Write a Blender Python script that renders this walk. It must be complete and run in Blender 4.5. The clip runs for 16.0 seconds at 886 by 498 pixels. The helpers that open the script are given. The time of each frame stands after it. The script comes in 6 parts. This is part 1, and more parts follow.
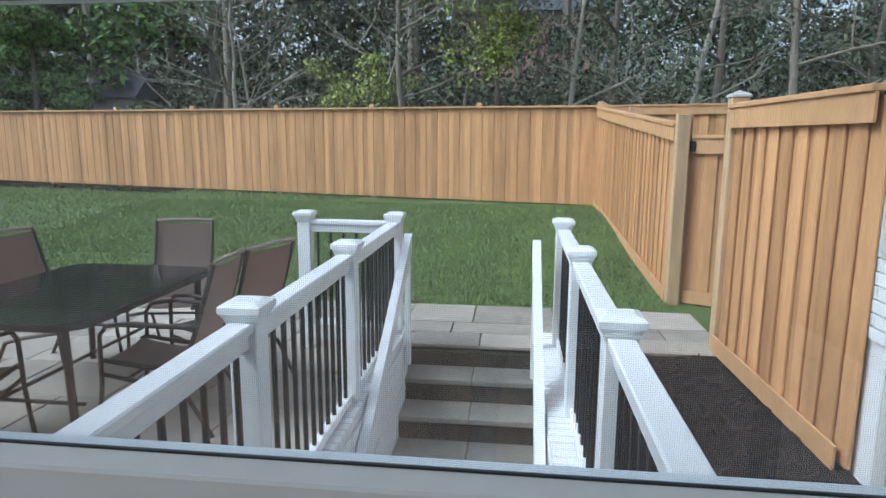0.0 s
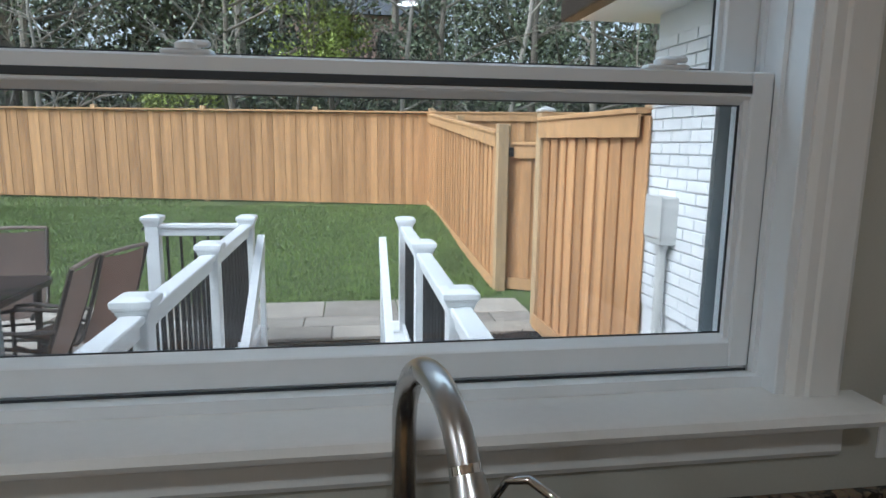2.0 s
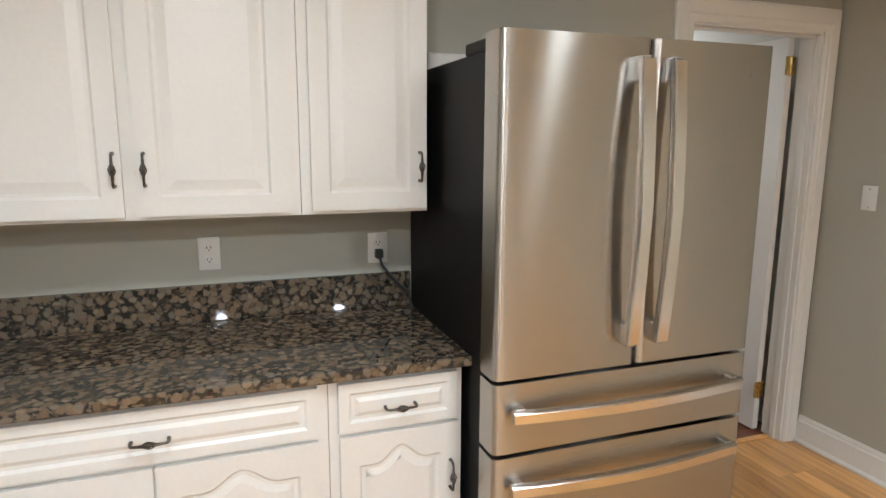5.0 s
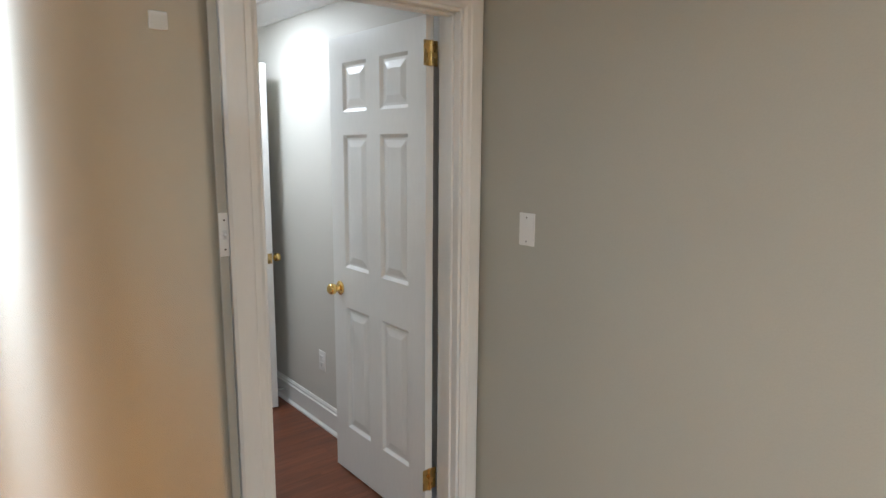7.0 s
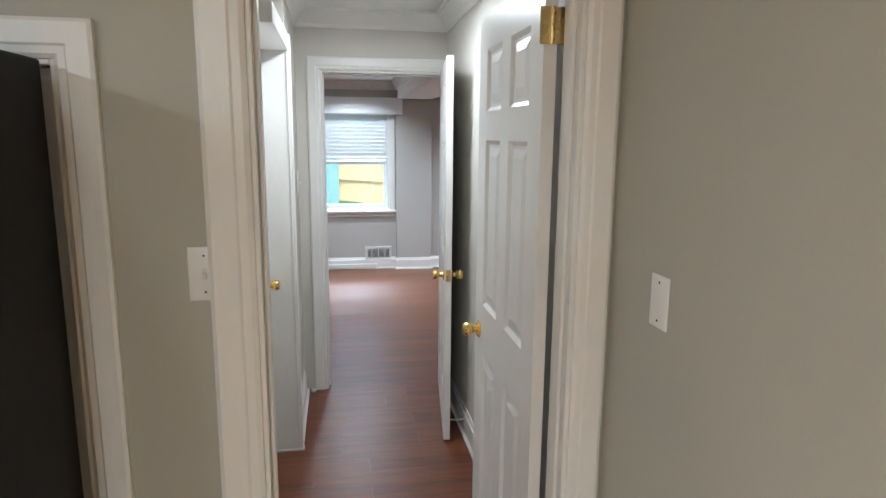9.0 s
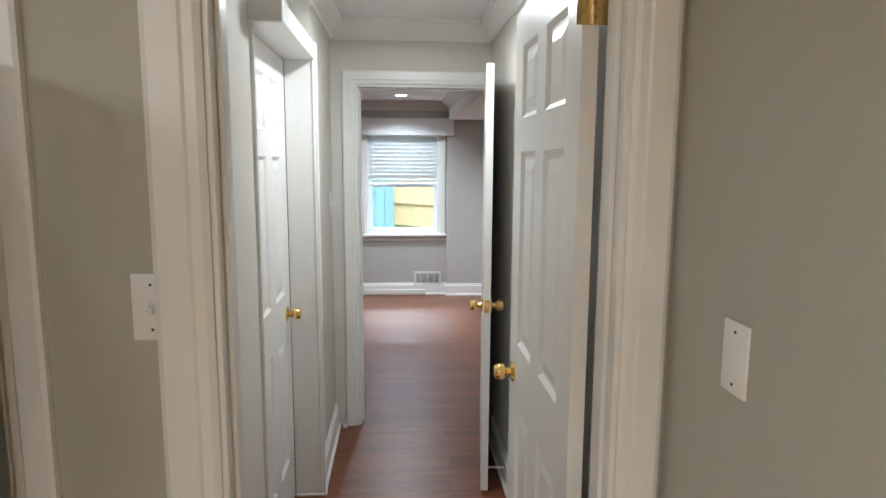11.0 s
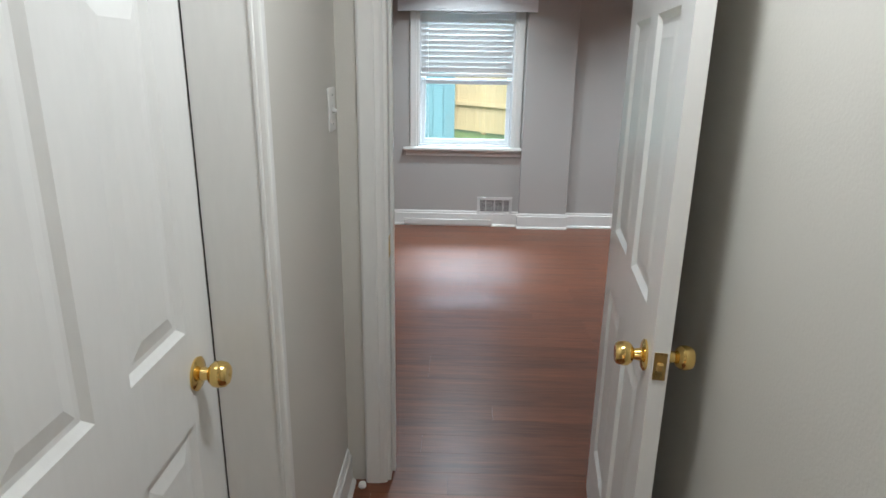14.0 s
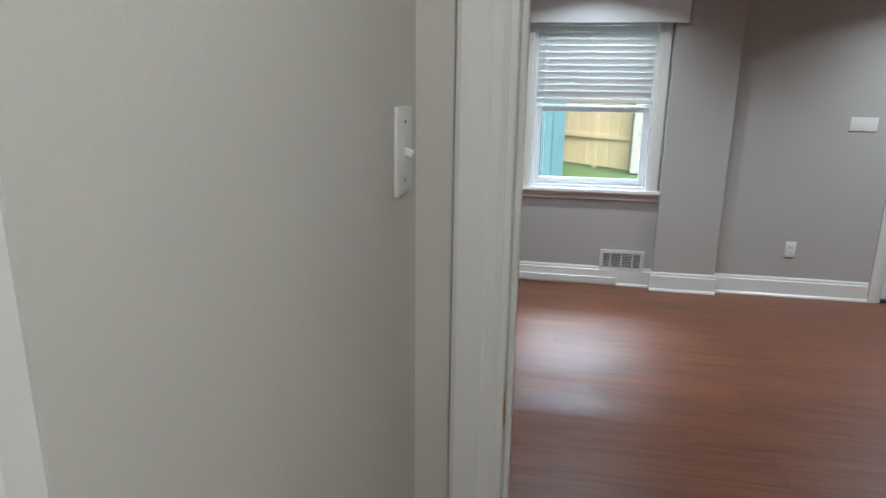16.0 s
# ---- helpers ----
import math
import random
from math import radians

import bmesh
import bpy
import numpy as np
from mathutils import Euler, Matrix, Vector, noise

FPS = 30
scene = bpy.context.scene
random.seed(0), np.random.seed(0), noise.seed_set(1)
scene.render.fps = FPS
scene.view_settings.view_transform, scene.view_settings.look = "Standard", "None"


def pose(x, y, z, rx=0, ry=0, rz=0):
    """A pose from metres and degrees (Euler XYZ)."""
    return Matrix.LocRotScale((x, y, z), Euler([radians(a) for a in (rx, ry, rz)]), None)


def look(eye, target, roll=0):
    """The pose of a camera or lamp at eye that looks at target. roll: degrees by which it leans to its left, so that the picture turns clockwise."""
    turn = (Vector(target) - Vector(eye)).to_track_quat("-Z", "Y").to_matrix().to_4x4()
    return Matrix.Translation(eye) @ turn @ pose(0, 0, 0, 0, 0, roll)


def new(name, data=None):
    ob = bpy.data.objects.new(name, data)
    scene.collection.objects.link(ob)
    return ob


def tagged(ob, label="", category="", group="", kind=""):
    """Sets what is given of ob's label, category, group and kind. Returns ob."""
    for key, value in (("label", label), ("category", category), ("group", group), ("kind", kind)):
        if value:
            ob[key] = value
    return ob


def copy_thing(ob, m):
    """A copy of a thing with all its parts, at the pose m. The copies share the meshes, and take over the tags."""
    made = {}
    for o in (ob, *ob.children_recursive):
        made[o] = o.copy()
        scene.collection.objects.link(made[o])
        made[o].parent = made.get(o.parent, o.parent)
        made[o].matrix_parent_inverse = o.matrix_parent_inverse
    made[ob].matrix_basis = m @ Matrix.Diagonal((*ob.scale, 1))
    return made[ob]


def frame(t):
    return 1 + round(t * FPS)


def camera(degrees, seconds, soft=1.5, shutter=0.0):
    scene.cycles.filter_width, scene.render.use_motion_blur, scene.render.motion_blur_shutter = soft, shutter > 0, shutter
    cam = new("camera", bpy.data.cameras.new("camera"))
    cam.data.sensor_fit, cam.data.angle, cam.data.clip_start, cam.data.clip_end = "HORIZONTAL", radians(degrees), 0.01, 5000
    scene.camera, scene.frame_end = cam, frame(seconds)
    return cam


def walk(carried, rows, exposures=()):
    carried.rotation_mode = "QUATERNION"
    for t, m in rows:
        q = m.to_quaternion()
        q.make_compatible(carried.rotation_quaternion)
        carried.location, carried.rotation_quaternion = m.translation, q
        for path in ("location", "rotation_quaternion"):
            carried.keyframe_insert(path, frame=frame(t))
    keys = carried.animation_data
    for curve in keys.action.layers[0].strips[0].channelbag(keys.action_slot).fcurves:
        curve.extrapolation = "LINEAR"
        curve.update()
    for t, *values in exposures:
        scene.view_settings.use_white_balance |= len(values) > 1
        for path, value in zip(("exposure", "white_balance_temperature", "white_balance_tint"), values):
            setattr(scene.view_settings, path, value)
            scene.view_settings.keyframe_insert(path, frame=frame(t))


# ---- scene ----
cam = camera(70.7, 16.0)
PATH = [
    (0, (-1.755, -0.397, 1.594), (-1.982, 1.561, 1.252), 0.3),
    (0.5, (-1.733, -0.437, 1.598), (-1.950, 1.518, 1.238), 0.3),
    (1, (-1.734, -0.586, 1.633), (-1.935, 1.368, 1.259), 0.7),
    (1.5, (-1.809, -0.724, 1.656), (-1.823, 1.241, 1.284), 0.6),
    (2, (-1.854, -0.872, 1.638), (-1.559, 1.078, 1.304), 0.7),
    (2.5, (-1.924, -1.015, 1.612), (-1.125, 0.793, 1.308), 0.5),
    (3, (-2.019, -1.057, 1.579), (-0.687, 0.402, 1.267), 0.5),
    (3.5, (-2.116, -1.048, 1.574), (-0.433, -0.02, 1.245), 0.4),
    (4, (-2.243, -1.036, 1.564), (-0.336, -0.529, 1.237), 0.4),
    (4.5, (-2.325, -1.169, 1.556), (-0.352, -1.214, 1.23), 0.2),
    (5, (-2.301, -1.364, 1.575), (-0.448, -2.032, 1.226), 0.3),
    (5.2, (-2.294, -1.461, 1.551), (-0.525, -2.337, 1.234), -0.5),
    (7.3, (-1.672, -2.780, 1.630), (-0.144, -4.022, 1.304), 0.4),
    (7.5, (-1.635, -2.893, 1.653), (-0.066, -4.080, 1.311), 0.4),
    (8, (-1.613, -3.196, 1.663), (0.116, -4.139, 1.315), 0.4),
    (8.5, (-1.578, -3.424, 1.653), (0.29, -4.046, 1.301), 0.4),
    (9, (-1.456, -3.523, 1.658), (0.485, -3.854, 1.303), 0.5),
    (9.5, (-1.443, -3.581, 1.688), (0.522, -3.762, 1.362), 0.3),
    (9.7, (-1.465, -3.605, 1.696), (0.509, -3.771, 1.418), 0.1),
    (12, (-0.679, -3.699, 1.521), (1.291, -3.78, 1.186), 0.4),
    (12.5, (-0.404, -3.714, 1.499), (1.536, -3.736, 1.012), 0.7),
    (13, (-0.076, -3.689, 1.506), (1.844, -3.686, 0.946), 0.6),
    (13.5, (0.219, -3.694, 1.52), (2.132, -3.683, 0.933), 0.6),
    (14, (0.548, -3.674, 1.526), (2.461, -3.631, 0.943), 0.9),
    (14.5, (0.849, -3.616, 1.519), (2.764, -3.527, 0.949), 0.8),
    (15, (1.157, -3.615, 1.492), (3.075, -3.493, 0.941), 0.7),
    (15.5, (1.412, -3.566, 1.472), (3.33, -3.367, 0.944), 0.9),
    (16, (1.551, -3.519, 1.467), (3.455, -3.167, 0.966), 0.8),
]
EXPOSURES = [(0.0, -0.1, 5450, 6), (1.0, -0.14, 5600, 6), (1.5, -0.15, 5550, 6), (2.0, 0.02, 5500, 6), (2.5, 0.18, 5550, 6), (3.0, 0.52, 5000, 6), (3.5, 0.85, 4850, 6), (4.0, 1.35, 5600, 6), (4.5, 1.6, 5750, 6), (5.2, 1.8, 5650, 6),
             (7.5, 1.82, 5350, 4), (9.7, 1.88, 5550, 4), (12.0, 1.72, 5700, 4), (13.0, 1.70, 5700, 4), (14.0, 1.5, 5700, 4), (14.5, 1.45, 5700, 4), (15.0, 1.42, 5700, 4), (16.0, 1.2, 5700, 4)]
walk(cam, [(t, look(eye, target, roll)) for t, eye, target, roll in PATH], EXPOSURES)

# ---- world and sun ----
world = bpy.data.worlds.new("sky")
world.use_nodes = True
scene.world = world
wn = world.node_tree
sky = wn.nodes.new("ShaderNodeTexSky")
sky.sky_type = "NISHITA"
sky.sun_disc = False
sky.sun_elevation, sky.sun_rotation = radians(48), radians(250)
sky.dust_density, sky.air_density = 4.0, 1.0
haze = wn.nodes.new("ShaderNodeHueSaturation")
haze.inputs["Saturation"].default_value = 0.4
wn.links.new(sky.outputs[0], haze.inputs["Color"])
wn.links.new(haze.outputs[0], wn.nodes["Background"].inputs[0])
wn.nodes["Background"].inputs[1].default_value = 0.24
SUN_DIR = Vector((-0.65, -0.35, 0.75))
sun = new("sun", bpy.data.lights.new("sun", "SUN"))
sun.data.energy, sun.data.angle, sun.data.color = 2.45, radians(30), (1.0, 0.98, 0.95)
sun.matrix_world = look(SUN_DIR * 20, (0, 0, 0))

# added lamp above the kitchen window's opening, standing in for the sky's light
day = bpy.data.lights.new("window_sky_fill", "AREA")
day.shape, day.size, day.size_y, day.energy, day.color = "RECTANGLE", 1.15, 0.22, 4.5, (0.78, 0.92, 1.0)
new("window_sky_fill", day).matrix_world = look((-1.8, 0.30, 2.30), (-1.8, -0.25, 1.45))

# added lamps outside the living room window and entry door's glass, for sky light
for name, y, sx, watts in (("living_sky_fill", -3.73, 0.9, 58.0), ("entry_sky_fill", -6.29, 0.5, 30.0)):
    dl = bpy.data.lights.new(name, "AREA")
    dl.shape, dl.size, dl.size_y, dl.energy, dl.color = "RECTANGLE", sx, 0.5, watts, (0.82, 0.93, 1.0)
    new(name, dl).matrix_world = look((8.2, y, 2.8), (5.1, y, 0.0))

# lamp strengths in watts: kitchen downlights, hall dome, living downlights, seen and added
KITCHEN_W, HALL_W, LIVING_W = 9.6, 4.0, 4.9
WARM, NEUTRAL = (1.0, 0.995, 0.96), (1.0, 1.0, 0.98)


# ---- mesh tools ----
def mesh_of(bm, name, material):
    me = bpy.data.meshes.new(name)
    bm.normal_update()
    bm.to_mesh(me)
    bm.free()
    if material:
        me.materials.append(material)
    return me


def smooth(me, angle=40):
    me.polygons.foreach_set("use_smooth", [True] * len(me.polygons))
    me.set_sharp_from_angle(angle=radians(angle))
    return me


def thing(name, label, category, loc=(0, 0, 0), group="", kind="", rz=0.0):
    ob = new(name)
    ob.empty_display_size = 0.1
    ob.matrix_basis = pose(*loc, 0, 0, rz)
    return tagged(ob, label, category, group, kind)


def part(name, bm, material, parent=None, label="", soft=False, keep=False):
    """A bmesh as one mesh object. Under a parent it is in the parent's own axes; with keep, in the world's."""
    me = bm if isinstance(bm, bpy.types.Mesh) else mesh_of(bm, name, material)
    if soft:
        smooth(me)
    ob = new(name, me)
    if parent is not None:
        ob.parent = parent
        if keep:
            m = parent.matrix_basis
            if parent.parent is not None:
                m = parent.parent.matrix_basis @ parent.matrix_parent_inverse @ m
            ob.matrix_parent_inverse = m.inverted()
    return tagged(ob, label)


def solid(name, bm, material, label, category, kind="", soft=False, group=""):
    """A thing that is one mesh."""
    return tagged(part(name, bm, material, None, label, soft), "", category, group, kind)


def box(bm, x0, x1, y0, y1, z0, z1, bev=0.0, seg=1, m=None):
    t = bmesh.new()
    bmesh.ops.create_cube(t, size=1.0)
    for v in t.verts:
        v.co = Vector(((x0 + x1) / 2 + v.co.x * abs(x1 - x0), (y0 + y1) / 2 + v.co.y * abs(y1 - y0), (z0 + z1) / 2 + v.co.z * abs(z1 - z0)))
    if bev > 0:
        bmesh.ops.bevel(t, geom=list(t.edges), offset=bev, segments=seg, affect="EDGES", profile=0.5)
    join(bm, t, m)
    return bm


def join(bm, t, m=None):
    if m is not None:
        bmesh.ops.transform(t, matrix=m, verts=t.verts)
    tmp = bpy.data.meshes.new("tmp")
    t.to_mesh(tmp)
    t.free()
    bm.from_mesh(tmp)
    bpy.data.meshes.remove(tmp)
    return bm


def nb(*a, **k):
    return box(bmesh.new(), *a, **k)


def prism(bm, profile, axis, a, b):
    """A profile drawn out along an axis from a to b. The profile is in the other two axes, in their order."""
    def at(p, w):
        return {"x": (w, p[0], p[1]), "y": (p[0], w, p[1]), "z": (p[0], p[1], w)}[axis]
    lo, hi = [bm.verts.new(at(p, a)) for p in profile], [bm.verts.new(at(p, b)) for p in profile]
    n = len(profile)
    faces = [bm.faces.new((lo[i], lo[(i + 1) % n], hi[(i + 1) % n], hi[i])) for i in range(n)]
    faces += [bm.faces.new(lo[::-1]), bm.faces.new(hi)]
    bmesh.ops.recalc_face_normals(bm, faces=faces)
    return bm


def lathe(bm, profile, seg=20, m=None):
    """A profile of (radius, height) turned about z."""
    t = bmesh.new()
    rings = []
    for r, z in profile:
        rings.append([t.verts.new((r * math.cos(2 * math.pi * i / seg), r * math.sin(2 * math.pi * i / seg), z)) for i in range(seg)])
    for a, b in zip(rings, rings[1:]):
        for i in range(seg):
            t.faces.new((a[i], a[(i + 1) % seg], b[(i + 1) % seg], b[i]))
    t.faces.new(rings[0][::-1])
    t.faces.new(rings[-1])
    bmesh.ops.recalc_face_normals(t, faces=t.faces)
    return join(bm, t, m)


def tube(bm, pts, radii, seg=10):
    """A round tube through points; radii: one, or one for each point."""
    pts = [Vector(p) for p in pts]
    if not isinstance(radii, (list, tuple)):
        radii = [radii] * len(pts)
    rings, side = [], None
    for i, p in enumerate(pts):
        d = (pts[min(i + 1, len(pts) - 1)] - pts[max(i - 1, 0)]).normalized()
        if side is None:
            side = d.cross(Vector((0, 0, 1)) if abs(d.z) < 0.9 else Vector((1, 0, 0))).normalized()
        side = (side - d * side.dot(d)).normalized()
        up = d.cross(side)
        rings.append([bm.verts.new(p + radii[i] * (math.cos(2 * math.pi * k / seg) * side + math.sin(2 * math.pi * k / seg) * up)) for k in range(seg)])
    faces = []
    for a, b in zip(rings, rings[1:]):
        for k in range(seg):
            faces.append(bm.faces.new((a[k], a[(k + 1) % seg], b[(k + 1) % seg], b[k])))
    faces += [bm.faces.new(rings[0][::-1]), bm.faces.new(rings[-1])]
    bmesh.ops.recalc_face_normals(bm, faces=faces)
    return bm


def inset_loop(pts, d):
    """A closed outline, counter-clockwise, moved inwards by d."""
    out, n = [], len(pts)
    for i in range(n):
        p, q, r = Vector(pts[i - 1]), Vector(pts[i]), Vector(pts[(i + 1) % n])
        a, b = (q - p).normalized(), (r - q).normalized()
        na, nc = Vector((-a.y, a.x)), Vector((-b.y, b.x))
        h = (na + nc).normalized()
        out.append(q + h * d / max(h.dot(na), 0.35))
    return out


def panelled(bm, w, h, t, outlines, both=False, lip=0.010, deep=0.008, field=0.035, rise=0.006):
    """A slab, x 0..w, z 0..h, y 0..t, whose front (at y 0) has raised panels in the given outlines; both: its back too."""
    sides = [(0.0, 1.0)] + ([(t, -1.0)] if both else [])
    for y0, s in sides:
        tb = bmesh.new()
        loops = [[(0.0, 0.0), (w, 0.0), (w, h), (0.0, h)]] + outlines
        for lp in loops:
            vs = [tb.verts.new((p[0], 0, p[1])) for p in lp]
            for i in range(len(vs)):
                tb.edges.new((vs[i], vs[(i + 1) % len(vs)]))
        bmesh.ops.triangle_fill(tb, edges=list(tb.edges), use_beauty=True, normal=(0, -1, 0))
        for lp in outlines:
            rings = [(lp, 0.0), (inset_loop(lp, lip), deep), (inset_loop(lp, lip + 0.010), deep), (inset_loop(lp, lip + 0.010 + field), deep - rise)]
            vrings = [[tb.verts.new((p[0], d, p[1])) for p in ring] for ring, d in rings]
            n = len(lp)
            for a, b in zip(vrings, vrings[1:]):
                for i in range(n):
                    tb.faces.new((a[i], a[(i + 1) % n], b[(i + 1) % n], b[i]))
            tb.faces.new(vrings[-1])
        bmesh.ops.remove_doubles(tb, verts=tb.verts, dist=1e-5)
        for v in tb.verts:
            v.co.y = y0 + s * v.co.y
        for f in tb.faces:
            f.normal_update()
            if f.normal.y * s > 0:
                f.normal_flip()
        join(bm, tb)
    ring = [(0, 0), (w, 0), (w, h), (0, h)]
    lo, hi = [bm.verts.new((p[0], 0, p[1])) for p in ring], [bm.verts.new((p[0], t, p[1])) for p in ring]
    faces = [bm.faces.new((lo[i], lo[(i + 1) % 4], hi[(i + 1) % 4], hi[i])) for i in range(4)]
    if not both:
        faces.append(bm.faces.new(hi))
    bmesh.ops.recalc_face_normals(bm, faces=faces)
    for f in faces:
        c = f.calc_center_median() - Vector((w / 2, t / 2, h / 2))
        if f.normal.dot(c) < 0:
            f.normal_flip()
    return bm


def rect(x0, x1, z0, z1):
    return [(x0, z0), (x1, z0), (x1, z1), (x0, z1)]


# ---- materials ----
def mat(name, col, rough=0.5, metal=0.0, var=0.06, scale=2.5, fine=40.0, bump=0.03, rand=0.0, island=0.0, coat=0.0, stretch=(1, 1, 1), rvar=0.06, tint=None, spec=0.5):
    """Base colour with broad and fine variation, uneven gloss and fine relief."""
    m = bpy.data.materials.new(name)
    m.use_nodes = True
    nt = m.node_tree
    n, l = nt.nodes, nt.links
    bsdf = n["Principled BSDF"]
    co = n.new("ShaderNodeTexCoord")
    mp = n.new("ShaderNodeMapping")
    mp.inputs["Scale"].default_value = stretch
    l.new(co.outputs["Object"], mp.inputs[0])
    vec = mp.outputs[0]
    info = n.new("ShaderNodeObjectInfo")
    if rand:
        off = n.new("ShaderNodeVectorMath")
        off.operation = "MULTIPLY_ADD"
        l.new(info.outputs["Random"], off.inputs[0])
        off.inputs[1].default_value = (17.0, 9.0, 23.0)
        l.new(vec, off.inputs[2])
        vec = off.outputs[0]
    broad, grain = n.new("ShaderNodeTexNoise"), n.new("ShaderNodeTexNoise")
    broad.inputs["Scale"].default_value, broad.inputs["Detail"].default_value = scale, 4
    grain.inputs["Scale"].default_value, grain.inputs["Detail"].default_value = fine, 5
    l.new(vec, broad.inputs["Vector"]), l.new(vec, grain.inputs["Vector"])
    mix = n.new("ShaderNodeMath")
    mix.operation = "MULTIPLY_ADD"
    l.new(broad.outputs[0], mix.inputs[0])
    mix.inputs[1].default_value = 0.6
    sc = n.new("ShaderNodeMath")
    sc.operation = "MULTIPLY"
    l.new(grain.outputs[0], sc.inputs[0])
    sc.inputs[1].default_value = 0.4
    l.new(sc.outputs[0], mix.inputs[2])
    val = mix.outputs[0]
    if rand or island:
        ad = n.new("ShaderNodeMath")
        ad.operation = "MULTIPLY_ADD"
        if rand:
            l.new(info.outputs["Random"], ad.inputs[0])
            ad.inputs[1].default_value = rand
        else:
            geo = n.new("ShaderNodeNewGeometry")
            l.new(geo.outputs["Random Per Island"], ad.inputs[0])
            ad.inputs[1].default_value = island
        l.new(val, ad.inputs[2])
        ad2 = n.new("ShaderNodeMath")
        l.new(ad.outputs[0], ad2.inputs[0])
        ad2.inputs[1].default_value = -(rand or island) / 2
        val = ad2.outputs[0]
    ramp = n.new("ShaderNodeValToRGB")
    c = Vector(col)
    t = Vector(tint) if tint else c
    ramp.color_ramp.elements[0].position, ramp.color_ramp.elements[1].position = 0.2, 0.8
    ramp.color_ramp.elements[0].color = (*[max(0, min(1, v * (1 - 2.2 * var))) for v in t], 1)
    ramp.color_ramp.elements[1].color = (*[max(0, min(1, v * (1 + 2.2 * var))) for v in c], 1)
    l.new(val, ramp.inputs[0])
    l.new(ramp.outputs[0], bsdf.inputs["Base Color"])
    rr = n.new("ShaderNodeMapRange")
    rr.inputs["To Min"].default_value, rr.inputs["To Max"].default_value = max(0.02, rough - rvar), min(1, rough + rvar)
    l.new(broad.outputs[0], rr.inputs[0])
    l.new(rr.outputs[0], bsdf.inputs["Roughness"])
    bsdf.inputs["Metallic"].default_value = metal
    bsdf.inputs["Coat Weight"].default_value = coat
    bsdf.inputs["Specular IOR Level"].default_value = spec
    if bump:
        bp = n.new("ShaderNodeBump")
        bp.inputs["Strength"].default_value, bp.inputs["Distance"].default_value = min(1.0, bump * 6), 0.004
        l.new(grain.outputs[0], bp.inputs["Height"])
        l.new(bp.outputs[0], bsdf.inputs["Normal"])
    return m


WALL = mat("greige_wall_paint", (0.452, 0.44, 0.38), 0.62, var=0.02, scale=1.2, fine=160, bump=0.02)
WALL_HALL = mat("hall_wall_paint", (0.63, 0.605, 0.55), 0.6, var=0.02, scale=1.2, fine=160, bump=0.02)
WALL_LIV = mat("grey_wall_paint", (0.485, 0.472, 0.452), 0.6, var=0.02, scale=1.2, fine=160, bump=0.02)
CEIL = mat("ceiling_paint", (0.85, 0.85, 0.84), 0.8, var=0.02, fine=200, bump=0.03)
TRIM = mat("white_trim_paint", (0.78, 0.77, 0.74), 0.32, var=0.025, scale=3, fine=60, bump=0.02, stretch=(1, 1, 0.25))
CAB = mat("white_cabinet_paint", (0.77, 0.755, 0.72), 0.36, var=0.025, scale=3, fine=70, bump=0.015)
VINYL = mat("white_vinyl", (0.80, 0.82, 0.83), 0.35, var=0.02, bump=0.005)
PLATE = mat("white_plastic", (0.80, 0.79, 0.76), 0.3, var=0.015, bump=0.0)
DARKGAP = mat("dark_gap", (0.015, 0.015, 0.015), 0.8, bump=0.0)
RUBBER = mat("dark_gasket", (0.03, 0.035, 0.04), 0.5, bump=0.0)
BRASS = mat("polished_brass", (0.86, 0.62, 0.22), 0.14, 1.0, var=0.05, scale=20, bump=0.0)
ABRASS = mat("aged_brass", (0.62, 0.45, 0.18), 0.28, 1.0, var=0.12, scale=30, bump=0.01)
PEWTER = mat("dark_pewter", (0.11, 0.10, 0.09), 0.35, 0.9, var=0.25, scale=60, bump=0.02)
NICKEL = mat("brushed_nickel", (0.50, 0.49, 0.47), 0.27, 1.0, var=0.04, fine=120, bump=0.01)
CHROME = mat("chrome", (0.8, 0.8, 0.8), 0.08, 1.0, var=0.02, bump=0.0)
STEEL = mat("brushed_stainless", (0.47, 0.45, 0.415), 0.27, 1.0, var=0.004, scale=3, fine=30, bump=0.0, rvar=0.0)
sn = STEEL.node_tree
tg = sn.nodes.new("ShaderNodeTangent")
tg.direction_type, tg.axis = "RADIAL", "Z"
sn.links.new(tg.outputs[0], sn.nodes["Principled BSDF"].inputs["Tangent"])
sn.nodes["Principled BSDF"].inputs["Anisotropic"].default_value = 1.0
sn.nodes["Principled BSDF"].inputs["Anisotropic Rotation"].default_value = 0.25
BARSTEEL = mat("satin_steel_bar", (0.70, 0.67, 0.63), 0.22, 1.0, var=0.02, fine=60, bump=0.0)
FRIDGE_SIDE = mat("black_textured_steel", (0.006, 0.006, 0.006), 0.5, 0.0, var=0.1, fine=300, bump=0.03, spec=0.2)
SINKM = mat("black_composite", (0.012, 0.012, 0.013), 0.35, var=0.2, fine=300, bump=0.02)
CEDAR = mat("cedar_board", (0.56, 0.315, 0.142), 0.75, var=0.15, scale=1.4, fine=12, bump=0.08, rand=0.28, stretch=(6, 6, 0.7), tint=(0.45, 0.225, 0.09))
CEDAR_TRIM = mat("cedar_trim", (0.56, 0.325, 0.15), 0.75, var=0.12, scale=3, fine=30, bump=0.06, stretch=(3, 3, 3))
PINE = mat("pale_pine_board", (0.68, 0.50, 0.29), 0.75, var=0.08, scale=1.4, fine=12, bump=0.06, rand=0.2, stretch=(6, 6, 0.7))
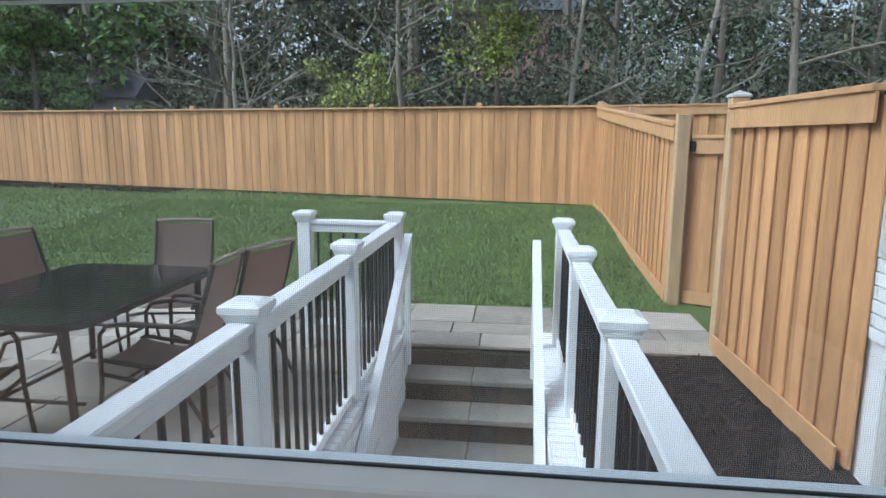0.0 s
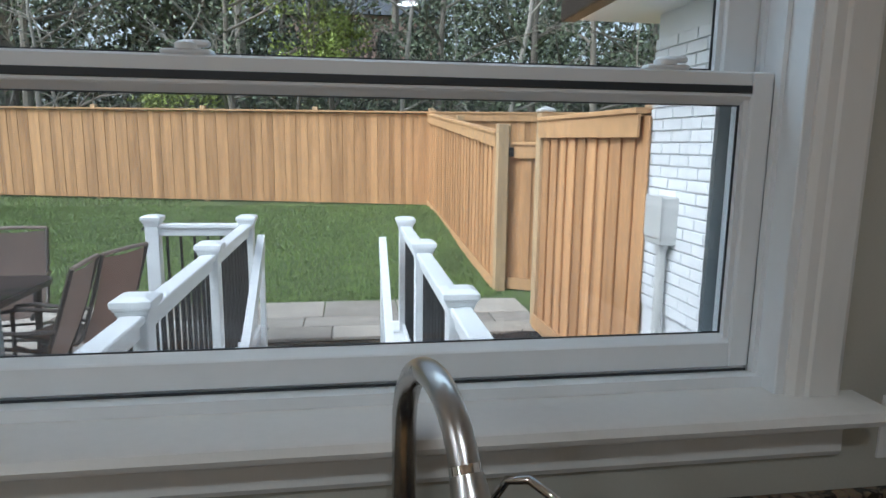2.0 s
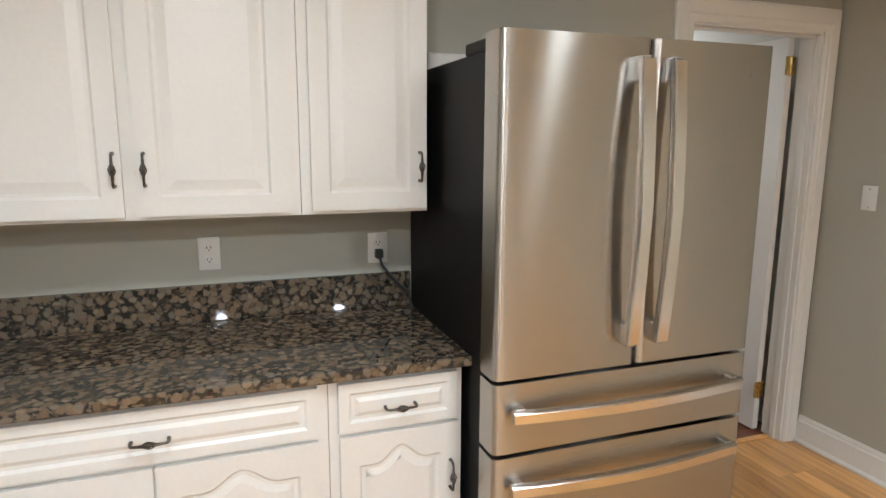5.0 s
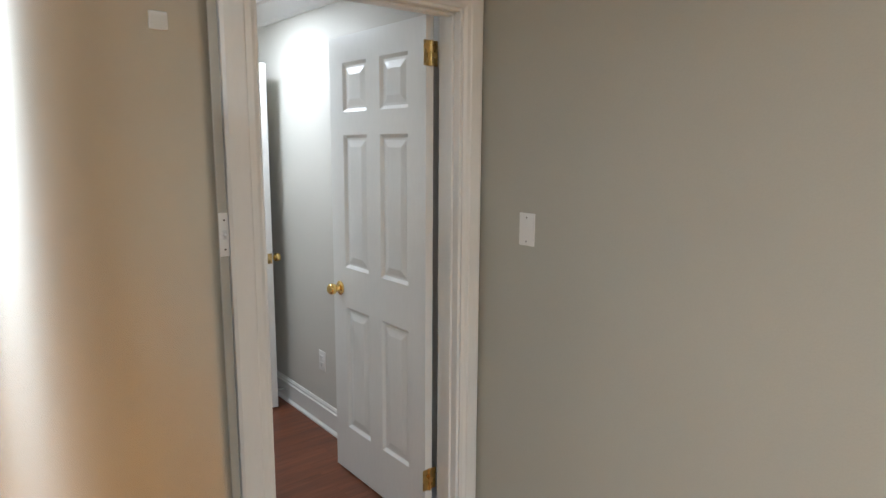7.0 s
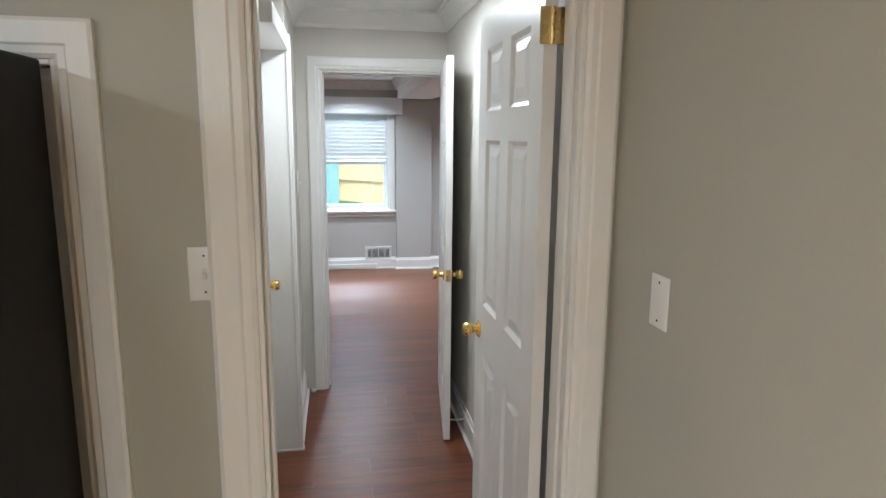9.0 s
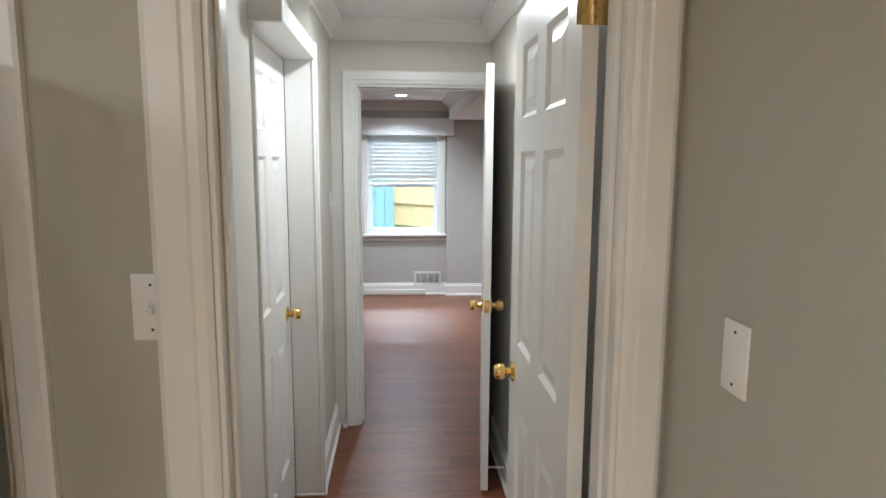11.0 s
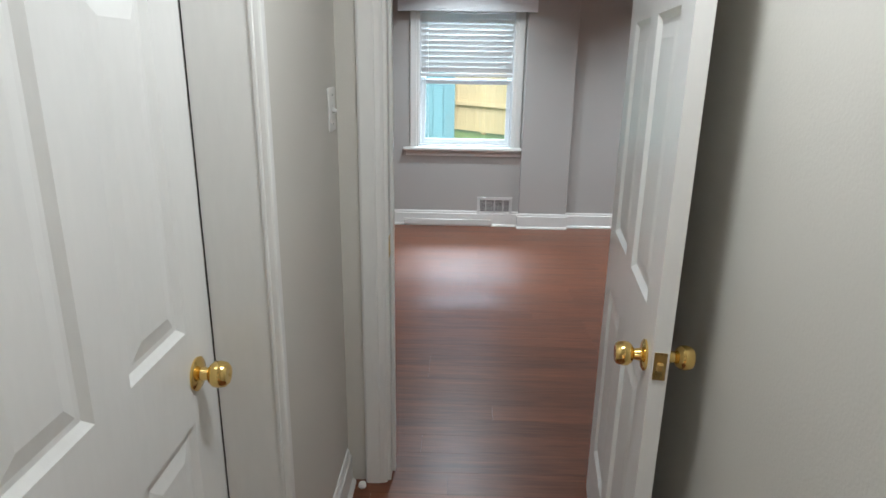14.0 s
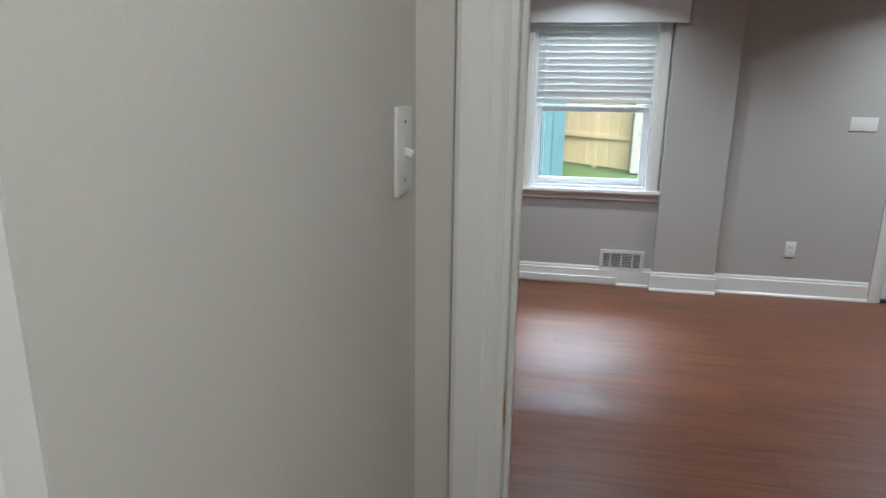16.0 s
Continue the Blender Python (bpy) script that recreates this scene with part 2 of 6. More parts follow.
WEATHERED = mat("weathered_post", (0.52, 0.36, 0.20), 0.8, var=0.15, scale=3, fine=30, bump=0.08, stretch=(4, 4, 0.6))
PBRICK = mat("white_painted_brick", (0.78, 0.79, 0.80), 0.6, var=0.04, scale=6, fine=70, bump=0.07, rand=0.06)
MORTAR = mat("painted_mortar", (0.76, 0.77, 0.78), 0.75, var=0.05, fine=90, bump=0.08)
GRASSBASE = mat("lawn_soil", (0.082, 0.122, 0.034), 0.9, var=0.3, scale=1.1, fine=26, bump=0.1)
BLADE = mat("grass_blade", (0.160, 0.228, 0.062), 0.6, var=0.25, scale=0.8, fine=9, bump=0.0, island=0.7)
MULCH = mat("dark_mulch", (0.035, 0.022, 0.017), 0.9, var=0.4, scale=8, fine=50, bump=0.15, island=0.9)
FLAG = mat("flagstone", (0.35, 0.315, 0.27), 0.75, var=0.14, scale=3, fine=25, bump=0.06, rand=0.6)
CONC = mat("concrete", (0.30, 0.28, 0.25), 0.85, var=0.12, scale=2, fine=40, bump=0.06)
STEPM = mat("step_stone", (0.30, 0.28, 0.24), 0.5, var=0.15, scale=3, fine=30, bump=0.05, rand=0.4)
# risers are a darker brown than the treads
RISER = mat("dark_brown_riser", (0.085, 0.065, 0.045), 0.8, var=0.35, scale=4, fine=25, bump=0.08)
BLACKMET = mat("black_aluminium", (0.015, 0.015, 0.016), 0.4, 0.3, bump=0.0)
SCREENFR = mat("grey_screen_frame", (0.20, 0.22, 0.23), 0.4, 0.3, bump=0.0)
BRONZE = mat("brown_metal_frame", (0.055, 0.042, 0.036), 0.4, 0.5, var=0.1, bump=0.01)
SLING = mat("brown_sling_fabric", (0.28, 0.21, 0.18), 0.8, var=0.1, scale=4, fine=220, bump=0.08)
TABLEGL = mat("smoked_table_glass", (0.012, 0.012, 0.014), 0.06, var=0.1, bump=0.0, coat=0.4)
GALV = mat("painted_grey_metal", (0.62, 0.62, 0.60), 0.45, 0.2, var=0.06, fine=50, bump=0.02)
BARK = mat("bark", (0.19, 0.165, 0.135), 0.9, var=0.3, scale=3, fine=18, bump=0.2, stretch=(3, 3, 0.6), rand=0.4)
PALEBARK = mat("pale_bark", (0.34, 0.31, 0.27), 0.85, var=0.25, scale=3, fine=18, bump=0.12, stretch=(2, 2, 0.6))
LEAF = mat("dark_leaf", (0.125, 0.15, 0.09), 0.55, var=0.35, scale=0.6, fine=4, bump=0.0, island=1.0)
CONIFER = mat("conifer_needles", (0.125, 0.22, 0.06), 0.6, var=0.35, scale=0.5, fine=4, bump=0.0, island=0.9)
YELLOWLEAF = mat("spring_leaf", (0.27, 0.32, 0.075), 0.55, var=0.3, scale=0.6, fine=4, bump=0.0, island=0.9)
IVY = mat("ivy_leaf", (0.125, 0.15, 0.095), 0.6, var=0.35, scale=0.6, fine=4, bump=0.0, island=1.0)
SHINGLE = mat("grey_shingle", (0.085, 0.095, 0.11), 0.9, var=0.15, scale=8, fine=60, bump=0.1, island=0.5)
REDBRICK = mat("pale_red_brick", (0.42, 0.27, 0.22), 0.85, var=0.15, scale=6, fine=30, bump=0.08)
SIDING = mat("grey_siding", (0.45, 0.47, 0.49), 0.7, var=0.06, bump=0.02)
TEAL = mat("teal_painted_boards", (0.10, 0.18, 0.20), 0.6, var=0.08, bump=0.02, rand=0.2)
WALLGREEN = mat("dark_soil", (0.04, 0.035, 0.028), 0.95, var=0.3, scale=3, fine=30, bump=0.15)
BLINDM = mat("white_blind_slat", (0.68, 0.68, 0.67), 0.4, var=0.02, bump=0.0)
VENTM = mat("white_vent_paint", (0.70, 0.69, 0.67), 0.4, var=0.03, bump=0.0)


def wood(name, dark, light, rough, grain_axis="y", coat=0.0, rand=0.5, fine=1.0):
    """Planks: grain along one axis, a shade for each board."""
    m = mat(name, light, rough, var=0.17, scale=2.2, fine=9 * fine, bump=0.02, rand=rand, coat=coat,
            stretch=(14, 0.8, 8) if grain_axis == "y" else (0.8, 14, 8), tint=dark, rvar=0.05)
    return m


LAMINATE = wood("reddish_laminate", (0.088, 0.028, 0.014), (0.185, 0.065, 0.030), 0.36, "y", 0.0, 0.10)
OAK = wood("golden_oak", (0.52, 0.25, 0.075), (0.66, 0.36, 0.125), 0.3, "x", 0.25, 0.4)


def granite_mat():
    """Round tan and grey crystals in a near-black ground, polished."""
    m = bpy.data.materials.new("brown_granite")
    m.use_nodes = True
    nt = m.node_tree
    n, l = nt.nodes, nt.links
    b = n["Principled BSDF"]
    co = n.new("ShaderNodeTexCoord")
    warp = n.new("ShaderNodeTexNoise")
    warp.inputs["Scale"].default_value = 30
    l.new(co.outputs["Object"], warp.inputs["Vector"])
    add = n.new("ShaderNodeVectorMath")
    add.operation = "MULTIPLY_ADD"
    l.new(warp.outputs["Color"], add.inputs[0])
    add.inputs[1].default_value = (0.022, 0.022, 0.022)
    l.new(co.outputs["Object"], add.inputs[2])
    cell = n.new("ShaderNodeTexVoronoi")
    cell.inputs["Scale"].default_value = 44
    l.new(add.outputs[0], cell.inputs["Vector"])
    tone = n.new("ShaderNodeValToRGB")
    el = tone.color_ramp.elements
    el[0].position, el[0].color = 0.0, (0.035, 0.028, 0.022, 1)
    el[1].position, el[1].color = 1.0, (0.50, 0.41, 0.30, 1)
    for p, c in ((0.12, (0.07, 0.06, 0.05, 1)), (0.25, (0.24, 0.18, 0.125, 1)), (0.55, (0.40, 0.31, 0.22, 1)), (0.8, (0.32, 0.28, 0.23, 1))):
        e = el.new(p)
        e.color = c
    sep = n.new("ShaderNodeSeparateColor")
    l.new(cell.outputs["Color"], sep.inputs[0])
    l.new(sep.outputs[0], tone.inputs[0])
    rim = n.new("ShaderNodeValToRGB")
    rim.color_ramp.elements[0].position, rim.color_ramp.elements[1].position = 0.44, 0.66
    rim.color_ramp.elements[0].color, rim.color_ramp.elements[1].color = (1, 1, 1, 1), (0, 0, 0, 1)
    l.new(cell.outputs["Distance"], rim.inputs[0])
    speck = n.new("ShaderNodeTexNoise")
    speck.inputs["Scale"].default_value, speck.inputs["Detail"].default_value = 220, 4
    l.new(co.outputs["Object"], speck.inputs["Vector"])
    sm = n.new("ShaderNodeMix")
    sm.data_type, sm.blend_type = "RGBA", "MULTIPLY"
    sm.inputs[0].default_value = 0.55
    l.new(tone.outputs[0], sm.inputs[6]), l.new(speck.outputs["Color"], sm.inputs[7])
    mx = n.new("ShaderNodeMix")
    mx.data_type = "RGBA"
    l.new(rim.outputs[0], mx.inputs[0])
    bit = n.new("ShaderNodeTexVoronoi")
    bit.inputs["Scale"].default_value = 120
    l.new(add.outputs[0], bit.inputs["Vector"])
    bits = n.new("ShaderNodeValToRGB")
    bits.color_ramp.elements[0].position, bits.color_ramp.elements[1].position = 0.55, 0.95
    bits.color_ramp.elements[0].color, bits.color_ramp.elements[1].color = (0.030, 0.028, 0.025, 1), (0.15, 0.115, 0.085, 1)
    bsep = n.new("ShaderNodeSeparateColor")
    l.new(bit.outputs["Color"], bsep.inputs[0])
    l.new(bsep.outputs[1], bits.inputs[0])
    l.new(bits.outputs[0], mx.inputs[6])
    gain = n.new("ShaderNodeMix")
    gain.data_type, gain.blend_type = "RGBA", "MULTIPLY"
    gain.inputs[0].default_value = 1.0
    gain.inputs[7].default_value = (0.68, 0.64, 0.59, 1)
    l.new(sm.outputs[2], gain.inputs[6])
    l.new(gain.outputs[2], mx.inputs[7])
    l.new(mx.outputs[2], b.inputs["Base Color"])
    b.inputs["Roughness"].default_value = 0.03
    return m


GRANITE = granite_mat()


def glass_mat(name, tint=(0.95, 0.98, 0.98)):
    m = bpy.data.materials.new(name)
    m.use_nodes = True
    b = m.node_tree.nodes["Principled BSDF"]
    b.inputs["Base Color"].default_value = (*tint, 1)
    b.inputs["Roughness"].default_value = 0.0
    b.inputs["IOR"].default_value = 1.45
    b.inputs["Transmission Weight"].default_value = 1.0
    return m


LAMINATE.node_tree.nodes["Principled BSDF"].inputs["Specular IOR Level"].default_value = 0.5
GLASS = glass_mat("window_glass")
TINTGLASS = glass_mat("tinted_window_glass", (0.86, 0.92, 0.92))
FROST = glass_mat("patterned_glass")
FROST.node_tree.nodes["Principled BSDF"].inputs["Roughness"].default_value = 0.25


def emit_mat(name, col, strength):
    m = bpy.data.materials.new(name)
    m.use_nodes = True
    b = m.node_tree.nodes["Principled BSDF"]
    b.inputs["Base Color"].default_value = (0.9, 0.9, 0.9, 1)
    b.inputs["Emission Color"].default_value = (*col, 1)
    b.inputs["Emission Strength"].default_value = strength
    return m


LED = emit_mat("lit_lens", (1.0, 0.96, 0.90), 6.0)
DOME = emit_mat("lit_opal_glass", (1.0, 0.98, 0.97), 2.0)


def screen_mat():
    """Fine woven insect mesh: thin wires with gaps."""
    m = bpy.data.materials.new("insect_mesh")
    m.use_nodes = True
    nt = m.node_tree
    n, l = nt.nodes, nt.links
    b = n["Principled BSDF"]
    b.inputs["Base Color"].default_value = (0.22, 0.22, 0.23, 1)
    b.inputs["Roughness"].default_value = 0.5
    co = n.new("ShaderNodeTexCoord")
    sep = n.new("ShaderNodeSeparateXYZ")
    l.new(co.outputs["Object"], sep.inputs[0])
    wires = []
    for axis in (0, 2):
        k = n.new("ShaderNodeMath")
        k.operation = "MULTIPLY"
        k.inputs[1].default_value = 1 / 0.0021
        l.new(sep.outputs[axis], k.inputs[0])
        fr = n.new("ShaderNodeMath")
        fr.operation = "FRACT"
        l.new(k.outputs[0], fr.inputs[0])
        lt = n.new("ShaderNodeMath")
        lt.operation = "LESS_THAN"
        lt.inputs[1].default_value = 0.06
        l.new(fr.outputs[0], lt.inputs[0])
        wires.append(lt)
    mx = n.new("ShaderNodeMath")
    mx.operation = "MAXIMUM"
    l.new(wires[0].outputs[0], mx.inputs[0]), l.new(wires[1].outputs[0], mx.inputs[1])
    l.new(mx.outputs[0], b.inputs["Alpha"])
    return m


MESH = screen_mat()


# ---- structure ----
def wall(name, axis, c0, c1, u0, u1, z0, z1, holes, material, label):
    """A wall c0..c1 thick, that runs along the axis from u0 to u1, with openings (u0, u1, z0, z1)."""
    bm = bmesh.new()
    cuts = sorted({u0, u1, *[h[0] for h in holes], *[h[1] for h in holes]})
    for a, b in zip(cuts, cuts[1:]):
        spans, z = [], z0
        for h in sorted([h for h in holes if h[0] < (a + b) / 2 < h[1]], key=lambda h: h[2]):
            if h[2] > z:
                spans.append((z, h[2]))
            z = h[3]
        if z < z1:
            spans.append((z, z1))
        for s, e in spans:
            if axis == "x":
                box(bm, a, b, c0, c1, s, e)
            else:
                box(bm, c0, c1, a, b, s, e)
    return solid(name, bm, material, label, "wall", "structure")


KZ, HZ, LZ = 2.45, 2.40, 2.31
wall("wall_kitchen_north", "x", 0.0, 0.26, -7.0, 0.0, -0.1, KZ, [(-2.455, -1.155, 1.222, 2.22)], WALL, "greige painted kitchen wall around the sink window")
wall("wall_kitchen_east", "y", 0.0, 0.12, -4.205, 0.26, 0.0, KZ, [(-4.115, -3.33, 0.0, 2.085), (-2.96, -2.2, 0.0, 1.815)], WALL, "greige painted wall with two cased doorways")
wall("wall_kitchen_south", "x", -4.32, -4.205, -7.0, 0.12, 0.0, KZ, [], WALL, "plain greige painted wall")
wall("wall_kitchen_west", "y", -7.12, -7.0, -4.32, 0.26, 0.0, KZ, [], WALL, "plain greige painted wall")
wall("wall_hall_south", "x", -4.32, -4.22, 0.12, 2.545, 0.0, HZ, [], WALL_HALL, "pale greige hall wall")
wall("wall_hall_north_a", "x", -3.20, -3.06, 0.12, 0.97, 0.0, HZ, [], WALL_HALL, "pale greige hall wall beside the closet")
wall("wall_hall_north_b", "x", -3.288, -3.16, 1.748, 2.545, 0.0, HZ, [], WALL_HALL, "pale greige hall wall with a light switch")
wall("wall_hall_north_c", "x", -3.20, -3.06, 0.97, 1.748, 2.13, HZ, [], WALL_HALL, "pale greige wall above the closet door")
wall("wall_living_west", "y", 2.545, 2.66, -7.5, -1.8, 0.0, HZ + 0.05, [(-4.232, -3.429, 0.0, 2.055)], WALL_HALL, "pale grey wall with the living room doorway")
wall("wall_living_east", "y", 6.355, 6.60, -7.5, -1.8, -0.1, HZ + 0.05, [(-4.16, -3.30, 0.74, 1.93), (-6.75, -5.84, 0.0, 2.0)], WALL_LIV, "grey painted wall with window and entry door")
wall("wall_living_north", "x", -1.8, -1.68, 2.545, 6.60, 0.0, HZ + 0.05, [], WALL_LIV, "grey painted wall")
wall("wall_living_south", "x", -7.62, -7.5, 2.545, 6.60, 0.0, HZ + 0.05, [], WALL_LIV, "plain grey painted wall")
wall("wall_closet_back", "x", -2.5, -2.42, 0.12, 2.545, 0.0, HZ, [], WALL_HALL, "plain closet wall")

bm = nb(-7.12, 0.12, -4.32, 0.26, KZ, KZ + 0.12)
solid("ceiling_kitchen", bm, CEIL, "white painted kitchen ceiling", "ceiling", "structure")
bm = nb(0.12, 2.66, -4.32, -2.42, HZ, HZ + 0.12)
solid("ceiling_hall", bm, CEIL, "white painted hall ceiling", "ceiling", "structure")
bm = nb(2.66, 6.60, -7.62, -1.68, LZ, LZ + 0.2)
solid("ceiling_living", bm, CEIL, "white painted living room ceiling", "ceiling", "structure")
bm = nb(2.66, 6.295, -4.69, -4.27, 2.10, LZ, bev=0.004)
solid("beam", bm, CEIL, "white painted dropped ceiling beam", "beam", "structure")
bm = nb(6.285, 6.355, -4.69, -4.25, 0.0, 2.10, bev=0.004)
solid("wall_pilaster", bm, WALL_LIV, "grey painted wall chase beside the window", "pilaster", "structure")

CROWN = [(0.0, 0.0), (0.0, -0.105), (0.012, -0.105), (0.018, -0.085), (0.05, -0.05), (0.075, -0.022), (0.085, -0.018), (0.085, 0.0)]
BASE = [(0.0, 0.0), (0.030, 0.0), (0.030, 0.010), (0.018, 0.022), (0.016, 0.115), (0.010, 0.122), (0.010, 0.132), (0.004, 0.145), (0.0, 0.145)]


def run_x(bm, prof, y, s, x0, x1, z):
    return prism(bm, [(y + s * p[0], z + p[1]) for p in prof], "x", x0, x1)


def run_y(bm, prof, x, s, y0, y1, z):
    return prism(bm, [(x + s * p[0], z + p[1]) for p in prof], "y", y0, y1)


bm = bmesh.new()
run_x(bm, CROWN, -4.22, 1, 0.12, 2.545, HZ), run_x(bm, CROWN, -3.20, -1, 0.12, 1.748, HZ), run_x(bm, CROWN, -3.288, -1, 1.748, 2.545, HZ)
run_y(bm, CROWN, 2.545, -1, -4.22, -3.288, HZ), run_y(bm, CROWN, 0.12, 1, -4.22, -3.20, HZ)
solid("trim_crown_hall", bm, TRIM, "white stepped crown moulding", "moulding", "structure")
bm = bmesh.new()
run_y(bm, CROWN, 6.355, -1, -4.27, -1.8, LZ), run_y(bm, CROWN, 6.355, -1, -7.5, -4.69, LZ)
run_x(bm, CROWN, -4.27, 1, 2.66, 6.355, LZ), run_x(bm, CROWN, -1.8, -1, 2.66, 6.355, LZ)
solid("trim_crown_living", bm, TRIM, "white crown moulding", "moulding", "structure")
bm = bmesh.new()
run_y(bm, BASE, 6.355, -1, -4.25, -1.8, 0), run_y(bm, BASE, 6.355, -1, -5.76, -4.69, 0), run_y(bm, BASE, 6.285, -1, -4.705, -4.235, 0)
run_y(bm, BASE, 6.355, -1, -7.5, -6.83, 0)
box(bm, 6.285, 6.355, -4.25, -4.235, 0, 0.12), box(bm, 6.285, 6.355, -4.705, -4.69, 0, 0.12)
box(bm, 6.318, 6.334, -4.0, -3.17, 0.012, 0.065, bev=0.003)
solid("baseboard_living", bm, TRIM, "white moulded baseboard with shoe strip", "baseboard", "structure")
bm = bmesh.new()
run_x(bm, BASE, -4.22, 1, 0.12, 2.28, 0), run_x(bm, BASE, -3.288, -1, 1.748, 2.527, 0), run_x(bm, BASE, -3.20, -1, 0.14, 0.97, 0)
lathe(bm, [(0.012, 0), (0.016, 0.008), (0.012, 0.02), (0.0, 0.024)], 10, pose(2.50, -3.345, 0))
solid("baseboard_hall", bm, TRIM, "white moulded hall baseboard", "baseboard", "structure")
bm = bmesh.new()
run_x(bm, BASE, -4.205, 1, -7.0, -0.02, 0)
run_y(bm, BASE, 0.0, -1, -3.24, -3.04, 0)
solid("baseboard_kitchen", bm, TRIM, "white moulded kitchen baseboard", "baseboard", "structure")


def casing(bm, axis, plane, s, u0, u1, ztop, w=0.085, d=0.02, bottom=0.0, head=None, w1=None):
    """Door or window casing on one side of a wall; u0..u1 is the opening. Legs, then a head between mitres."""
    h = head or w
    prof = [(0.0, 0.0), (0.0, 0.4), (0.12, 0.75), (0.3, 0.8), (0.36, 1.0), (0.9, 1.0), (1.0, 0.8), (1.0, 0.0)]
    def put(p3):
        return (plane + s * p3[1] * d, p3[0], p3[2]) if axis == "y" else (p3[0], plane + s * p3[1] * d, p3[2])
    start = len(bm.faces)
    rings = []
    for cu, cz, su, sz in ((u0, bottom, -1, 0), (u0, ztop, -1, 1), (u1, ztop, 1, 1), (u1, bottom, 1, 0)):
        rings.append([bm.verts.new(put((cu + su * a * (w1 if w1 and su > 0 else w), b, cz + sz * a * h))) for a, b in prof])
    n = len(prof)
    faces = []
    for r, q in zip(rings, rings[1:]):
        for i in range(n):
            faces.append(bm.faces.new((r[i], r[(i + 1) % n], q[(i + 1) % n], q[i])))
    faces += [bm.faces.new(rings[0]), bm.faces.new(rings[-1][::-1])]
    bmesh.ops.recalc_face_normals(bm, faces=faces)
    return bm


def door_frame(name, label, axis, c0, c1, u0, u1, ztop, sides, stop_at=None, w=0.085, head=None, w1=None):
    """Jambs through the wall, with casing on the given sides."""
    ob = thing(name, label, "door frame", kind="structure")
    bm = bmesh.new()
    def b(a0, a1, z0, z1, d0, d1):
        if axis == "y":
            box(bm, d0, d1, a0, a1, z0, z1, bev=0.002)
        else:
            box(bm, a0, a1, d0, d1, z0, z1, bev=0.002)
    t = 0.018
    b(u0, u0 + t, 0, ztop, c0, c1), b(u1 - t, u1, 0, ztop, c0, c1), b(u0 + t, u1 - t, ztop - t, ztop, c0, c1)
    if stop_at is not None:
        b(u0 + t, u0 + t + 0.011, 0, ztop - t, stop_at, stop_at + 0.035), b(u1 - t - 0.011, u1 - t, 0, ztop - t, stop_at, stop_at + 0.035)
        b(u0 + t, u1 - t, ztop - t - 0.011, ztop - t, stop_at, stop_at + 0.035)
    part("jamb", bm, TRIM, ob)
    for plane, s in sides:
        bm = bmesh.new()
        casing(bm, axis, plane, s, u0 + 0.006, u1 - 0.006, ztop - 0.006, w, head=head, w1=w1)
        part("casing", bm, TRIM, ob)
    return ob


door_frame("door_frame_kitchen", "white cased kitchen to hall doorway", "y", 0.0, 0.12, -4.115, -3.33, 2.085, [(0.0, -1), (0.12, 1)], 0.03, 0.083, 0.105, 0.101)
door_frame("door_frame_old", "white cased old doorway behind the refrigerator", "y", 0.0, 0.12, -2.96, -2.2, 1.815, [(0.0, -1)], None, 0.08)
bm = bmesh.new()
panelled(bm, 0.72, 1.79, 0.03, [rect(0.1, 0.62, 0.15, 0.8), rect(0.1, 0.62, 0.95, 1.65)])
old = part("door_old", bm, TRIM, None, "closed white panelled door behind the refrigerator")
old.matrix_basis = pose(0.05, -2.22, 0.005, 0, 0, -90)
tagged(old, "", "door", "", "structure")
lf = door_frame("door_frame_living", "white cased hall to living room doorway", "y", 2.545, 2.66, -4.232, -3.429, 2.055, [(2.545, -1), (2.66, 1)], 2.60, 0.08)
bm = nb(2.547, 2.590, -3.4482, -3.4445, 0.88, 0.953, bev=0.0008)
box(bm, 2.540, 2.552, -3.4505, -3.4475, 0.895, 0.938, bev=0.001)
part("strike_plate", bm, ABRASS, lf, "worn brass strike plate")
cf = thing("door_frame_closet", "white closet frame that stands proud of the wall", "door frame", kind="structure")
part("jamb", nb(1.720, 1.748, -3.318, -3.06, 0.0, 2.13, bev=0.005, seg=2), TRIM, cf)
part("head_casing", nb(0.955, 1.720, -3.31, -3.06, 2.055, 2.13, bev=0.006, seg=2), TRIM, cf)
# thin dark strip on the jamb puts the door gap's shade into colour
part("gap_shade", nb(1.7182, 1.7199, -3.1748, -3.1732, 0.012, 2.052), DARKGAP, cf)
for yb in (-3.300,):
    part("bead", nb(1.7155, 1.720, yb - 0.004, yb + 0.004, 0.012, 2.055, bev=0.0015), TRIM, cf)
part("plinth", nb(1.715, 1.754, -3.324, -3.18, 0.0, 0.012, bev=0.002), TRIM, cf)
part("jamb", nb(0.962, 0.985, -3.212, -3.09, 0.0, 2.055, bev=0.004), TRIM, cf)


# ---- panelled doors ----
def knob(parent, m, material=BRASS, deep=0.055):
    """A round door knob that stands out along z of m."""
    bm = bmesh.new()
    lathe(bm, [(0.0, 0.0), (0.033, 0.0), (0.034, 0.004), (0.028, 0.008), (0.014, 0.011), (0.012, 0.024), (0.019, 0.028), (0.0255, 0.036), (0.0265, 0.046), (0.024, 0.058), (0.019, 0.063), (0.008, 0.064), (0.0, 0.062)], 24)
    bmesh.ops.transform(bm, matrix=m, verts=bm.verts)
    return part("knob", bm, material, parent, "polished brass knob", soft=True)


